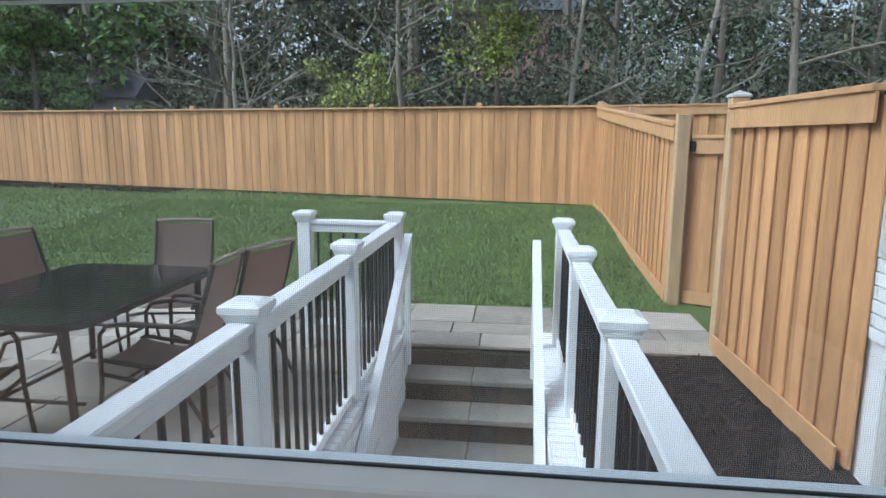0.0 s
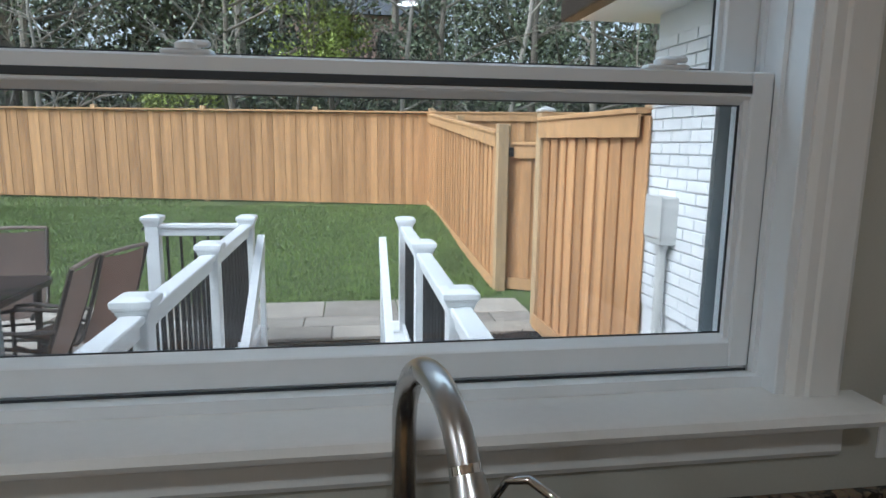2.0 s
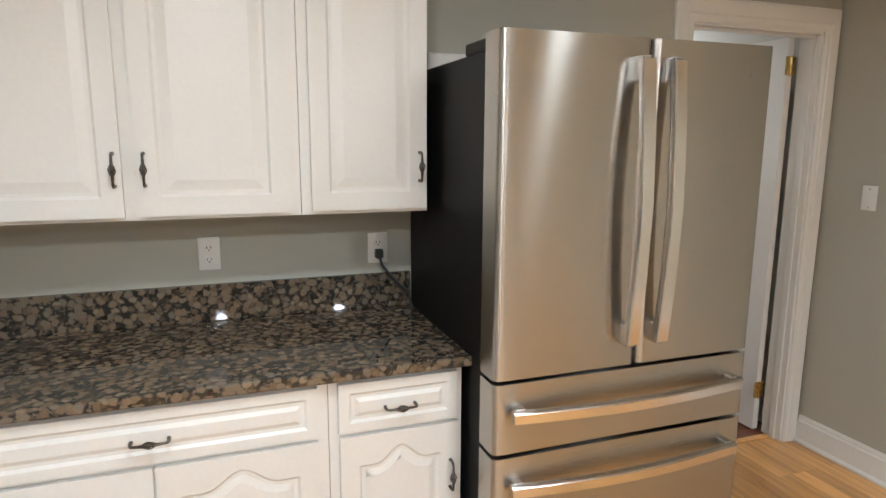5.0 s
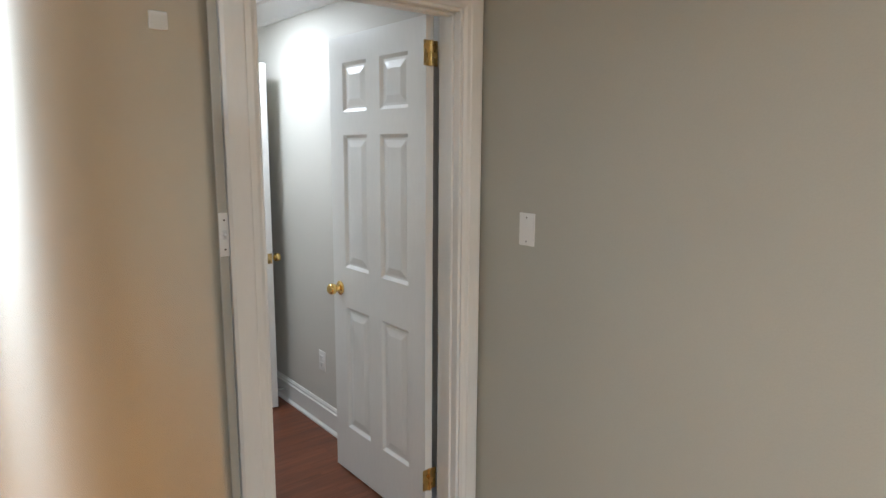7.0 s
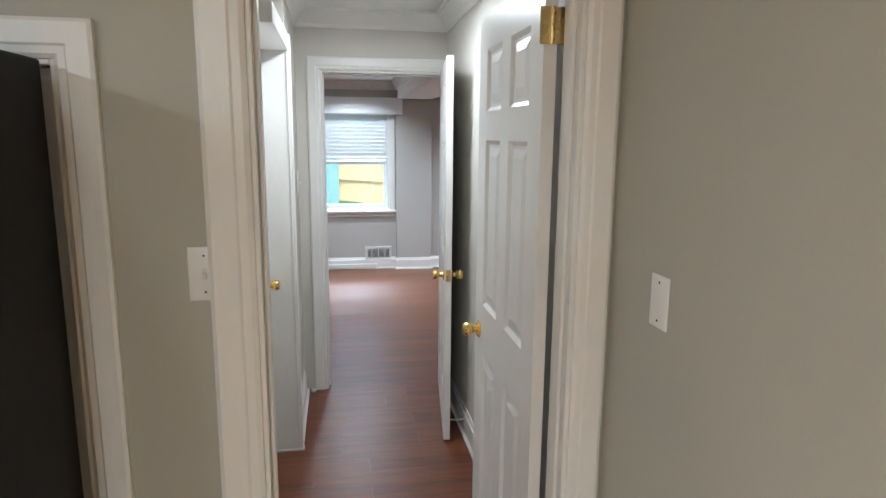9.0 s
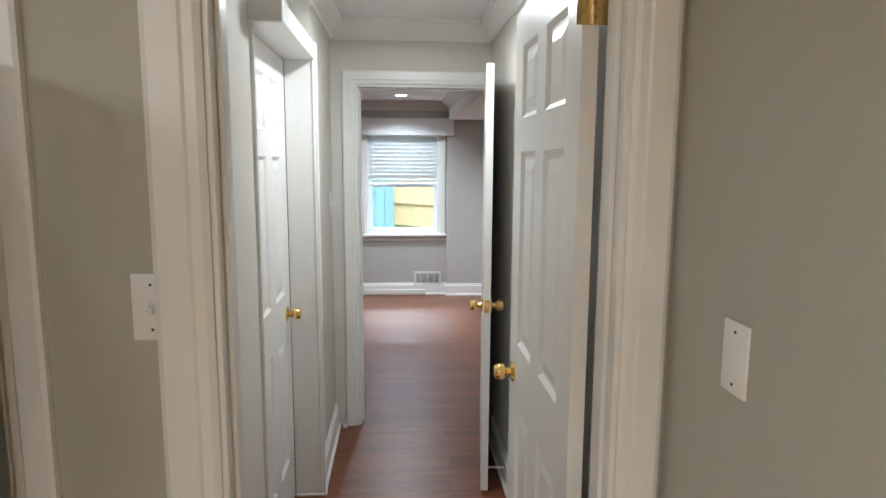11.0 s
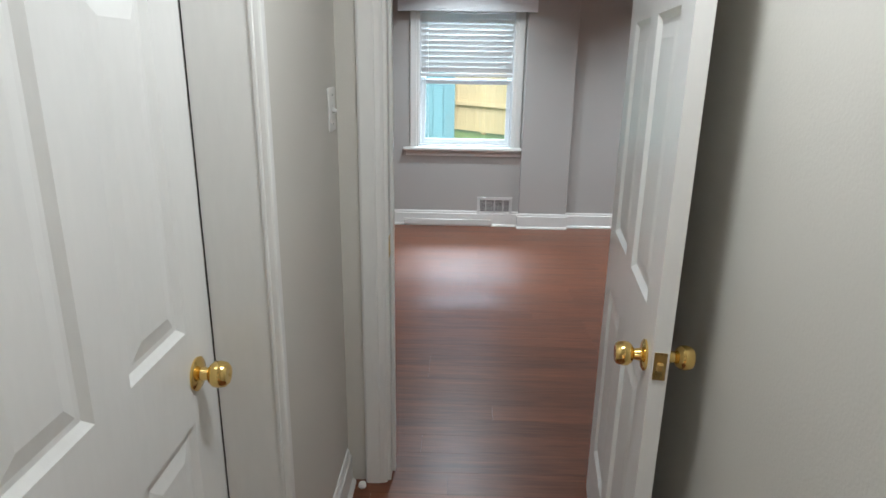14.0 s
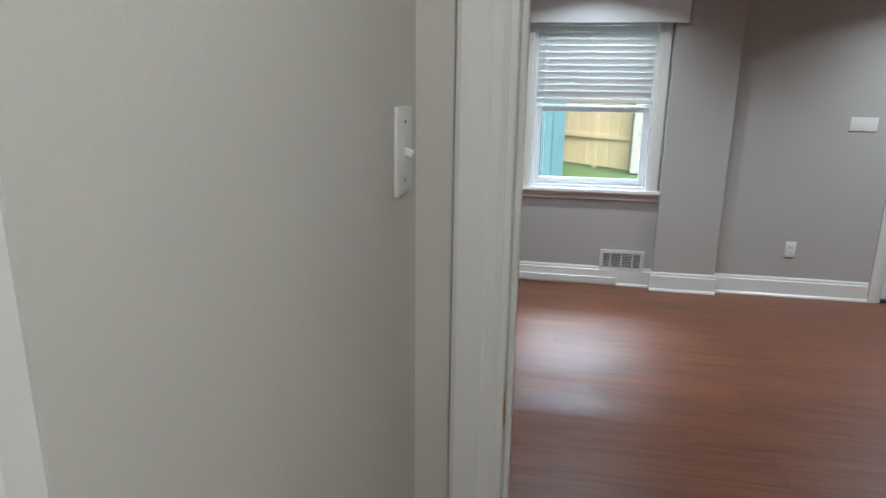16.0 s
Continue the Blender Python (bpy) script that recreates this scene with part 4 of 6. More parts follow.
fa = thing("faucet", "brushed nickel pull-down gooseneck faucet", "faucet")
B0, OUT = Vector((-1.785, -0.085, 0)), Vector((0.05, -0.235, 0)).normalized()
bm = bmesh.new()
lathe(bm, [(0.030, 0.0), (0.030, 0.006), (0.024, 0.012), (0.021, 0.05), (0.0185, 0.10)], 24, pose(B0.x, B0.y, CT))
part("base", bm, NICKEL, fa, soft=True)
bm = bmesh.new()
R = 0.112
pts = [B0 + Vector((0, 0, z)) for z in (CT + 0.05, 1.05, 1.15, 1.22)]
for i in range(17):
    a = radians(180 - i * (152 / 16))
    pts.append(B0 + OUT * (R + R * math.cos(a)) + Vector((0, 0, 1.262 + R * math.sin(a))))
tube(bm, pts, 0.0165, 18)
part("neck", bm, NICKEL, fa, soft=True)
end, tan = pts[-1], (pts[-1] - pts[-2]).normalized()
bm = bmesh.new()
tube(bm, [end, end + tan * 0.009], 0.0175, 18)
part("ring", bm, CHROME, fa, soft=True)
bm = bmesh.new()
tube(bm, [end + tan * q for q in (0.009, 0.02, 0.07, 0.12, 0.140, 0.146)], [0.0175, 0.019, 0.0235, 0.028, 0.028, 0.024], 20)
part("spray_head", bm, NICKEL, fa, soft=True)
bm = bmesh.new()
tube(bm, [(-1.768, -0.098, CT), (-1.768, -0.098, 1.10)], 0.012, 14)
lathe(bm, [(0.012, 0), (0.013, 0.004), (0.010, 0.008), (0.0, 0.009)], 14, pose(-1.768, -0.098, 1.10))
part("lever", bm, NICKEL, fa, soft=True)
ft = thing("filter_tap", "small chrome gooseneck filter tap with lever", "tap")
bm = bmesh.new()
tube(bm, [(-1.665, -0.085, CT), (-1.665, -0.085, 1.10), (-1.660, -0.09, 1.15), (-1.645, -0.105, 1.185), (-1.62, -0.125, 1.195), (-1.59, -0.15, 1.178), (-1.572, -0.165, 1.145)], 0.0065, 12)
part("neck", bm, CHROME, ft, soft=True)
bm = bmesh.new()
lathe(bm, [(0.018, 0), (0.018, 0.04), (0.012, 0.05), (0.012, 0.09), (0.008, 0.10)], 16, pose(-1.665, -0.085, CT))
part("base", bm, CHROME, ft, soft=True)
bm = bmesh.new()
tube(bm, [(-1.665, -0.085, 1.03), (-1.650, -0.10, 1.05), (-1.635, -0.12, 1.06)], [0.007, 0.006, 0.009], 10)
tube(bm, [(-1.665, -0.085, 1.03), (-1.68, -0.10, 1.05)], [0.007, 0.010], 10)
part("lever", bm, CHROME, ft, soft=True)


# ---- refrigerator ----
fr = thing("refrigerator", "stainless french-door refrigerator with two drawers", "refrigerator", (-0.4, -2.5, 0))
FY0, FY1, FX = -2.925, -2.040, -0.84


part("case", nb(-0.735, -0.025, FY0 - 0.010, FY1 - 0.012, 0.03, 1.805, bev=0.004), FRIDGE_SIDE, fr, "black steel case", keep=True)
part("hinge_cover", nb(-0.76, -0.56, FY1 - 0.16, FY1 - 0.015, 1.805, 1.841, bev=0.008, seg=2), FRIDGE_SIDE, fr, keep=True)
part("hinge_cover", nb(-0.76, -0.56, FY0 + 0.015, FY0 + 0.16, 1.805, 1.841, bev=0.008, seg=2), FRIDGE_SIDE, fr, keep=True)
part("grille", nb(-0.78, -0.735, FY0 + 0.02, FY1 - 0.02, 0.03, 0.10), RUBBER, fr, keep=True)


def front_panel(y0, y1, z0, z1, left=True, right=True):
    """A stainless front with softly rounded long edges."""
    bm = bmesh.new()
    prof = []
    rr = 0.022
    for i in range(7):
        a = radians(90 * i / 6)
        prof.append((FX + rr - rr * math.sin(a), y1 - rr + rr * math.cos(a)))
    for i in range(7):
        a = radians(90 * i / 6)
        prof.append((FX + rr - rr * math.cos(a), y0 + rr - rr * math.sin(a)))
    prof += [(FX + 0.095, y0), (FX + 0.095, y1)]
    prism(bm, prof, "z", z0, z1)
    return bm


YM = -2.497
for y0, y1 in ((YM + 0.003, FY1), (FY0, YM - 0.003)):
    d = part("door", front_panel(y0, y1, 0.923, 1.845), STEEL, fr, "brushed stainless door", soft=True, keep=True)
    yh = YM + (0.048 if y1 > YM + 0.1 else -0.052)
    bm = bmesh.new()
    zs = [1.001, 1.016, 1.045, 1.2, 1.4, 1.6, 1.735, 1.769, 1.784]
    ring = []
    for z in zs:
        q = (z - 1.001) / (1.784 - 1.001)
        bow = FX - 0.036 - 0.026 * math.sin(math.pi * q)
        ring.append([bm.verts.new((bow + dx, yh + dy, z)) for dx, dy in ((-0.013, -0.017), (-0.013, 0.017), (-0.007, 0.021), (0.012, 0.019), (0.012, -0.019), (-0.007, -0.021))])
    fs = []
    for a, b in zip(ring, ring[1:]):
        for i in range(6):
            fs.append(bm.faces.new((a[i], a[(i + 1) % 6], b[(i + 1) % 6], b[i])))
    fs += [bm.faces.new(ring[0][::-1]), bm.faces.new(ring[-1])]
    bmesh.ops.recalc_face_normals(bm, faces=fs)
    part("handle", bm, BARSTEEL, d, "bowed stainless bar handle", soft=True)
    for z0, z1 in ((0.991, 1.051), (1.729, 1.794)):
        part("handle_mount", nb(FX - 0.04, FX + 0.002, yh - 0.013, yh + 0.013, z0, z1, bev=0.003), NICKEL, d)
part("badge", nb(FX - 0.001, FX + 0.001, FY0 + 0.06, FY0 + 0.085, 1.750, 1.775, bev=0.0005), NICKEL, fr, "small round maker's badge", keep=True)
for z0, z1 in ((0.706, 0.911), (0.11, 0.692)):
    d = part("drawer", front_panel(FY0, FY1, z0, z1), STEEL, fr, "brushed stainless drawer", soft=True, keep=True)
    bm = bmesh.new()
    ring = []
    zh = z1 - 0.085
    n = 14
    for i in range(n + 1):
        q = i / n
        y = FY1 - 0.045 - q * (FY1 - FY0 - 0.095)
        bow = FX - 0.030 - 0.030 * math.sin(math.pi * q)
        ring.append([bm.verts.new((bow + dx, y, zh + dz)) for dx, dz in ((-0.012, -0.014), (0.012, -0.017), (0.012, 0.017), (-0.006, 0.017), (-0.012, 0.012))])
    fs = []
    for a, b in zip(ring, ring[1:]):
        for i in range(5):
            fs.append(bm.faces.new((a[i], a[(i + 1) % 5], b[(i + 1) % 5], b[i])))
    fs += [bm.faces.new(ring[0][::-1]), bm.faces.new(ring[-1])]
    bmesh.ops.recalc_face_normals(bm, faces=fs)
    part("handle", bm, BARSTEEL, d, "bowed stainless bar handle", soft=True)
    for ya in (FY1 - 0.085, FY0 + 0.058):
        part("handle_mount", nb(FX - 0.030, FX + 0.002, ya, ya + 0.030, zh - 0.006, zh + 0.022, bev=0.003), NICKEL, d)


# ---- ceiling lamps ----
def downlight(x, y, z, watts, col, spread=180):
    ob = thing("recessed_light", "lit white recessed ceiling light", "ceiling light", (x, y, z), group="recessed lights")
    bm = bmesh.new()
    lathe(bm, [(0.060, 0.002), (0.060, -0.004), (0.085, -0.006), (0.092, -0.002), (0.092, 0.002)], 28)
    part("trim_ring", bm, PLATE, ob, soft=True)
    bm = bmesh.new()
    lathe(bm, [(0.0, -0.001), (0.060, -0.001), (0.060, -0.003), (0.0, -0.003)], 28)
    part("lens", bm, LED, ob)
    la = bpy.data.lights.new("downlight", "AREA")
    la.spread = radians(spread)
    la.shape, la.size, la.energy, la.color = "DISK", 0.12, watts, col
    lo = new("downlight", la)
    lo.matrix_world = pose(x, y, z - 0.012)
    return ob


for x in (-5.5, -3.6):
    for y in (-1.32, -2.75):
        downlight(x, y, KZ, KITCHEN_W, WARM)
# added unseen dim lamp, placed for the streak down the refrigerator doors
downlight(-1.5, -2.69, KZ, KITCHEN_W * 0.1, WARM)
downlight(-1.75, -1.40, KZ, KITCHEN_W * 0.55, WARM)
# the pair at y -5.9 is added, unseen, to brighten that end
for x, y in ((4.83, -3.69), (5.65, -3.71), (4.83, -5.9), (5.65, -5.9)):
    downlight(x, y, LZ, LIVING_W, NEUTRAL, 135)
ob = thing("dome_light", "lit white glass dome flush light", "ceiling light", (1.46, -3.75, HZ))
bm = bmesh.new()
lathe(bm, [(0.12, 0.0), (0.125, -0.012), (0.118, -0.02), (0.0, -0.02)], 32)
part("rim", bm, CHROME, ob, soft=True)
bm = bmesh.new()
lathe(bm, [(0.115, -0.02), (0.113, -0.04), (0.098, -0.065), (0.07, -0.082), (0.035, -0.090), (0.0, -0.092)], 32)
part("dome", bm, DOME, ob, soft=True)
la = bpy.data.lights.new("dome_lamp", "AREA")
la.shape, la.size, la.energy, la.color = "DISK", 0.18, HALL_W, (1.0, 0.95, 0.9)
new("dome_lamp", la).matrix_world = pose(1.46, -3.75, HZ - 0.10)


# ---- living room ----
wl = thing("window_2", "white window with a half-raised blind and valance", "window", kind="structure")
Y0, Y1 = -4.16, -3.30
bm = bmesh.new()
box(bm, 6.37, 6.52, Y0, Y0 + 0.02, 0.74, 1.93), box(bm, 6.37, 6.52, Y1 - 0.02, Y1, 0.74, 1.93)
box(bm, 6.37, 6.52, Y0 + 0.02, Y1 - 0.02, 1.91, 1.93), box(bm, 6.37, 6.52, Y0 + 0.02, Y1 - 0.02, 0.74, 0.765)
part("window_frame", bm, VINYL, wl)
for z0, z1, x in ((0.765, 1.345, 6.42), (1.305, 1.91, 6.455)):
    bm = bmesh.new()
    a, b = Y0 + 0.022, Y1 - 0.022
    box(bm, x, x + 0.03, a, a + 0.038, z0, z1, bev=0.003), box(bm, x, x + 0.03, b - 0.038, b, z0, z1, bev=0.003)
    box(bm, x, x + 0.03, a + 0.038, b - 0.038, z0, z0 + 0.05, bev=0.003), box(bm, x, x + 0.03, a + 0.038, b - 0.038, z1 - 0.038, z1, bev=0.003)
    s = part("sash", bm, VINYL, wl)
    p = part("pane", nb(x + 0.013, x + 0.017, a + 0.038, b - 0.038, z0 + 0.05, z1 - 0.038), TINTGLASS, s)
    p.visible_shadow = False
bm = bmesh.new()
casing(bm, "y", 6.355, -1, Y0 + 0.01, Y1 - 0.01, 1.925, 0.085, 0.02, bottom=0.745)
part("casing", bm, TRIM, wl)
bm = bmesh.new()
prism(bm, [(6.42, 0.715), (6.31, 0.715), (6.300, 0.722), (6.298, 0.734), (6.303, 0.745), (6.42, 0.745)], "y", -4.275, -3.165)
part("window_sill", bm, TRIM, wl, soft=True)
bm = bmesh.new()
prism(bm, [(6.355, 0.665), (6.340, 0.665), (6.338, 0.69), (6.325, 0.705), (6.325, 0.715), (6.355, 0.715)], "y", -4.255, -3.185)
part("apron", bm, TRIM, wl)
va = thing("valance", "white box valance over the blind", "valance")
bm = nb(6.245, 6.263, -4.325, -3.125, 1.915, 2.10, bev=0.003)
box(bm, 6.263, 6.335, -4.325, -4.307, 1.915, 2.10), box(bm, 6.263, 6.335, -3.143, -3.125, 1.915, 2.10), box(bm, 6.245, 6.335, -4.325, -3.125, 2.10, 2.112, bev=0.002)
part("board", bm, VINYL, va)
bl = thing("window_blind", "white slatted blind raised half way", "blind")
SLAT = mesh_of(nb(-0.001, 0.001, -0.415, 0.415, -0.025, 0.025), "slat", BLINDM)
for i in range(11):
    s = part("slat", SLAT, None, bl)
    s.matrix_basis = pose(6.385, -3.73, 1.885 - 0.0455 * i, 0, -26, 0)
part("bottom_rail", nb(6.370, 6.400, -4.148, -3.312, 1.372, 1.402, bev=0.004), BLINDM, bl)
for y in (-3.43, -3.73, -4.03):
    part("button", nb(6.366, 6.370, y - 0.008, y + 0.008, 1.379, 1.395), VENTM, bl)
bm = bmesh.new()
tube(bm, [(6.365, -3.385, 1.90), (6.362, -3.387, 1.4), (6.362, -3.39, 0.80)], 0.0015, 5)
tube(bm, [(6.365, -3.37, 1.90), (6.362, -3.372, 1.4), (6.362, -3.372, 0.86)], 0.0015, 5)
part("cord", bm, BLINDM, bl)
ve = thing("wall_vent", "white metal return air grille above the baseboard", "vent")
y0, y1, z0, z1 = -4.19, -3.86, 0.097, 0.28
bm = bmesh.new()
box(bm, 6.340, 6.354, y0, y1, z0, z0 + 0.028, bev=0.002), box(bm, 6.340, 6.354, y0, y1, z1 - 0.028, z1, bev=0.002)
box(bm, 6.340, 6.354, y0, y0 + 0.028, z0 + 0.028, z1 - 0.028), box(bm, 6.340, 6.354, y1 - 0.028, y1, z0 + 0.028, z1 - 0.028)
part("frame", bm, VENTM, ve)
# backing is coloured dark for the shade behind the louvres
part("backing", nb(6.351, 6.354, y0 + 0.028, y1 - 0.028, z0 + 0.028, z1 - 0.028), mat("vent_shadow", (0.16, 0.155, 0.15), 0.7), ve)
for i in range(3):
    part("mullion", nb(6.341, 6.349, y0 + 0.078 + i * 0.082, y0 + 0.090 + i * 0.082, z0 + 0.028, z1 - 0.028), VENTM, ve)
SL = mesh_of(nb(-0.004, 0.004, -0.137, 0.137, -0.0008, 0.0008), "louvre", VENTM)
for i in range(10):
    s = part("louvre", SL, None, ve)
    s.matrix_basis = pose(6.346, (y0 + y1) / 2, z0 + 0.036 + i * 0.0122, 0, 40, 0)
part("damper_tab", nb(6.338, 6.345, -4.055, -4.045, z0 + 0.04, z0 + 0.055), VENTM, ve)

# entry door with an oval light
ed = thing("door_4", "white entry door with an oval glass light", "door", kind="structure")
oval = [(-6.295 + 0.225 * math.cos(2 * math.pi * i / 36), 1.20 + 0.50 * math.sin(2 * math.pi * i / 36)) for i in range(36)]


def ring_y(bm, outl, d0, d1, x0, x1):
    """A raised ring round an outline of (y, z)."""
    a, b = inset_loop(outl, -d0), inset_loop(outl, -d1)
    rings = [[bm.verts.new((x, p[0], p[1])) for p in lp] for lp, x in ((b, x0 + 0.004), (b, x0 + 0.001), (a, x0), (a, x1))]
    rings[0], rings[1], rings[2], rings[3] = [bm.verts.new((x1, p[0], p[1])) for p in b], [bm.verts.new((x0 + 0.006, p[0], p[1])) for p in b], [bm.verts.new((x0, p[0], p[1])) for p in inset_loop(outl, -(d0 + d1) / 2)], [bm.verts.new((x1, p[0], p[1])) for p in a]
    n = len(outl)
    fs = []
    for r, q in zip(rings, rings[1:]):
        for i in range(n):
            fs.append(bm.faces.new((r[i], r[(i + 1) % n], q[(i + 1) % n], q[i])))
    bmesh.ops.recalc_face_normals(bm, faces=fs)
    return bm


bm = bmesh.new()
for x in (6.375, 6.415):
    tb = bmesh.new()
    for lp in ([(-6.745, 0.02), (-5.845, 0.02), (-5.845, 1.99), (-6.745, 1.99)], oval):
        vs = [tb.verts.new((x, p[0], p[1])) for p in lp]
        for i in range(len(vs)):
            tb.edges.new((vs[i], vs[(i + 1) % len(vs)]))
    bmesh.ops.triangle_fill(tb, edges=list(tb.edges), use_beauty=True, normal=(-1, 0, 0))
    join(bm, tb)
part("leaf", bm, VINYL, ed)
bm = bmesh.new()
ring_y(bm, oval, 0.0, 0.05, 6.360, 6.376)
part("glass_trim", bm, VINYL, ed, soft=True)
bm = bmesh.new()
prism(bm, oval, "x", 6.39, 6.396)
p = part("glass_light", bm, FROST, ed, "bevelled oval glass")
p.visible_shadow = False
for yc in (-6.02, -6.55):
    for za, zb in ((0.22, 0.62), (1.72, 1.86)):
        bm = bmesh.new()
        panelled(bm, 0.25, zb - za, 0.006, [rect(0.02, 0.23, 0.02, zb - za - 0.02)], lip=0.008, deep=0.004, field=0.02, rise=0.003)
        q = part("panel", bm, VINYL, ed)
        q.matrix_basis = pose(6.370, yc - 0.06 + 0.125, za, 0, 0, -90)
for z, r_ in ((1.035, 0.9), (0.898, 1.0)):
    k = knob(ed, pose(6.375, -5.905, z, 0, -90) @ Matrix.Diagonal((r_, r_, r_ if z < 1 else 0.5, 1)), NICKEL)
    k["label"] = "brushed nickel knob" if z < 1 else "brushed nickel deadbolt"
bm = bmesh.new()
casing(bm, "y", 6.355, -1, -6.74, -5.85, 1.995, 0.085, 0.02)
box(bm, 6.355, 6.6, -5.858, -5.84, 0, 2.0), box(bm, 6.355, 6.6, -6.75, -6.732, 0, 2.0), box(bm, 6.355, 6.6, -6.732, -5.858, 1.985, 2.0)
part("frame", bm, TRIM, ed)
part("threshold", nb(6.345, 6.58, -6.732, -5.858, 0.0, 0.018, bev=0.003), BRONZE, ed, "dark bronze threshold")


# ---- outdoors: ground, lawn, patio ----
rng0 = random.Random(11)

def rise(y):
    q = max(0.0, min(1.0, (y - 5.9) / 5.2))
    return 0.45 * q * q * (3 - 2 * q)


AX0, AX1, AY0, AY1 = -2.60, -1.56, 0.26, 4.48  # the stair well
xs = [-400, -120, -60, -30, -16, -9, -5, AX0, AX1, -0.03, 4, 9, 13, 20, 40, 120, 400]
ys = [-400, -100, -30, -12, -4, AY0, 2.3, AY1, 5.75] + [5.75 + 0.5 * i for i in range(1, 13)] + [13, 16, 20, 30, 60, 140, 400]
bm = bmesh.new()
gv = {}
for i, x in enumerate(xs):
    for j, y in enumerate(ys):
        z = -0.12 if y < 5.74 else -0.055 + rise(y) + 0.02 * noise.noise((x * 0.3, y * 0.3, 0))
        gv[i, j] = bm.verts.new((x, y, z))
for i in range(len(xs) - 1):
    for j in range(len(ys) - 1):
        if AX0 <= xs[i] < AX1 and AY0 <= ys[j] < AY1:
            continue
        if -7.2 < (xs[i] + xs[i + 1]) / 2 < 6.6 and -8 < (ys[j] + ys[j + 1]) / 2 < 0.2 and xs[i] > -6 and xs[i + 1] < 7:
            continue
        bm.faces.new((gv[i, j], gv[i + 1, j], gv[i + 1, j + 1], gv[i, j + 1]))
solid("ground", bm, GRASSBASE, "green lawn and yard ground", "ground", "structure")

rs = np.random.RandomState(3)


def scatter(n, x0, x1, y0, y1, hmin, hmax, wid, skip=None):
    """Small upright blades as single triangles."""
    x, y = rs.uniform(x0, x1, n), y0 + (y1 - y0) * rs.uniform(0, 1, n) ** 1.3
    a, h, lean = rs.uniform(0, 2 * np.pi, n), rs.uniform(hmin, hmax, n), rs.uniform(-0.03, 0.03, (n, 2))
    z = np.array([-0.055 + rise(v) for v in y])
    dx, dy = np.cos(a) * wid, np.sin(a) * wid
    v = np.stack([np.stack([x - dx, y - dy, z], 1), np.stack([x + dx, y + dy, z], 1), np.stack([x + lean[:, 0], y + lean[:, 1], z + h], 1)], 1).reshape(-1, 3)
    me = bpy.data.meshes.new("grass")
    me.from_pydata(v.tolist(), [], np.arange(3 * n).reshape(-1, 3).tolist())
    me.materials.append(BLADE)
    return me


part("grass", scatter(70000, -9.0, -0.15, 5.78, 11.5, 0.03, 0.06, 0.006), None)
tagged(bpy.data.objects["grass"], "short green mown lawn grass", "grass", "", "stuff")
part("grass", scatter(30000, -17.0, -5.0, 7.5, 14.5, 0.03, 0.06, 0.010), None)
tagged(bpy.data.objects["grass.001"], "short green mown lawn grass", "grass", "", "stuff")

# mulch bed
bm = bmesh.new()
bx = [-1.36 + 1.33 * i / 12 for i in range(13)]
by = [0.27 + 4.23 * j / 34 for j in range(35)]
mv = [[bm.verts.new((x, y, -0.07 + 0.03 * noise.noise((x * 5, y * 5, 1)) + 0.012 * noise.noise((x * 22, y * 22, 3)))) for y in by] for x in bx]
for i in range(12):
    for j in range(34):
        bm.faces.new((mv[i][j], mv[i + 1][j], mv[i + 1][j + 1], mv[i][j + 1]))
for k in range(2600):
    x, y = rng0.uniform(-1.35, -0.05), rng0.uniform(0.3, 4.48)
    z = -0.066 + 0.03 * noise.noise((x * 5, y * 5, 1))
    a, t = rng0.uniform(0, 6.28), rng0.uniform(-0.5, 0.5)
    L, W = rng0.uniform(0.015, 0.04), rng0.uniform(0.003, 0.009)
    d, p = Vector((math.cos(a), math.sin(a), t)) * L, Vector((-math.sin(a), math.cos(a), 0.2)) * W
    c = Vector((x, y, z + 0.008))
    bm.faces.new([bm.verts.new(c + s) for s in (-d - p, d - p, d + p, -d + p)])
solid("mulch_bed", bm, MULCH, "dark brown shredded bark mulch bed", "mulch", "stuff")
bm = bmesh.new()
for k in range(900):
    x = rng0.uniform(-17, -9.5)
    yb = 11.55 + (-0.25 - x) * 0.2345
    y = yb - rng0.uniform(0.1, 1.0)
    a = rng0.uniform(0, 6.28)
    d, p = Vector((math.cos(a), math.sin(a), 0.3)) * 0.06, Vector((-math.sin(a), math.cos(a), 0.2)) * 0.03
    c = Vector((x, y, 0.43))
    bm.faces.new([bm.verts.new(c + s) for s in (-d - p, d - p, d + p, -d + p)])
solid("leaf_litter", bm, MULCH, "dark mulch and fallen leaves along the fence", "mulch", "stuff")

# flagstone patio: joints recessed between stones
pb = nb(-9.0, -2.74, 0.262, 5.75, -0.118, -0.075)
box(pb, -2.74, -0.04, 4.52, 5.75, -0.118, -0.075)
pat = solid("patio", pb, CONC, "tan flagstone patio and path", "patio", "structure")


def stone(x0, x1, y0, y1):
    g = 0.006
    bm = nb(x0 + g, x1 - g, y0 + g, y1 - g, -0.08, -0.05 + rng0.uniform(-0.002, 0.002), bev=0.004)
    part("flagstone", bm, FLAG, pat)


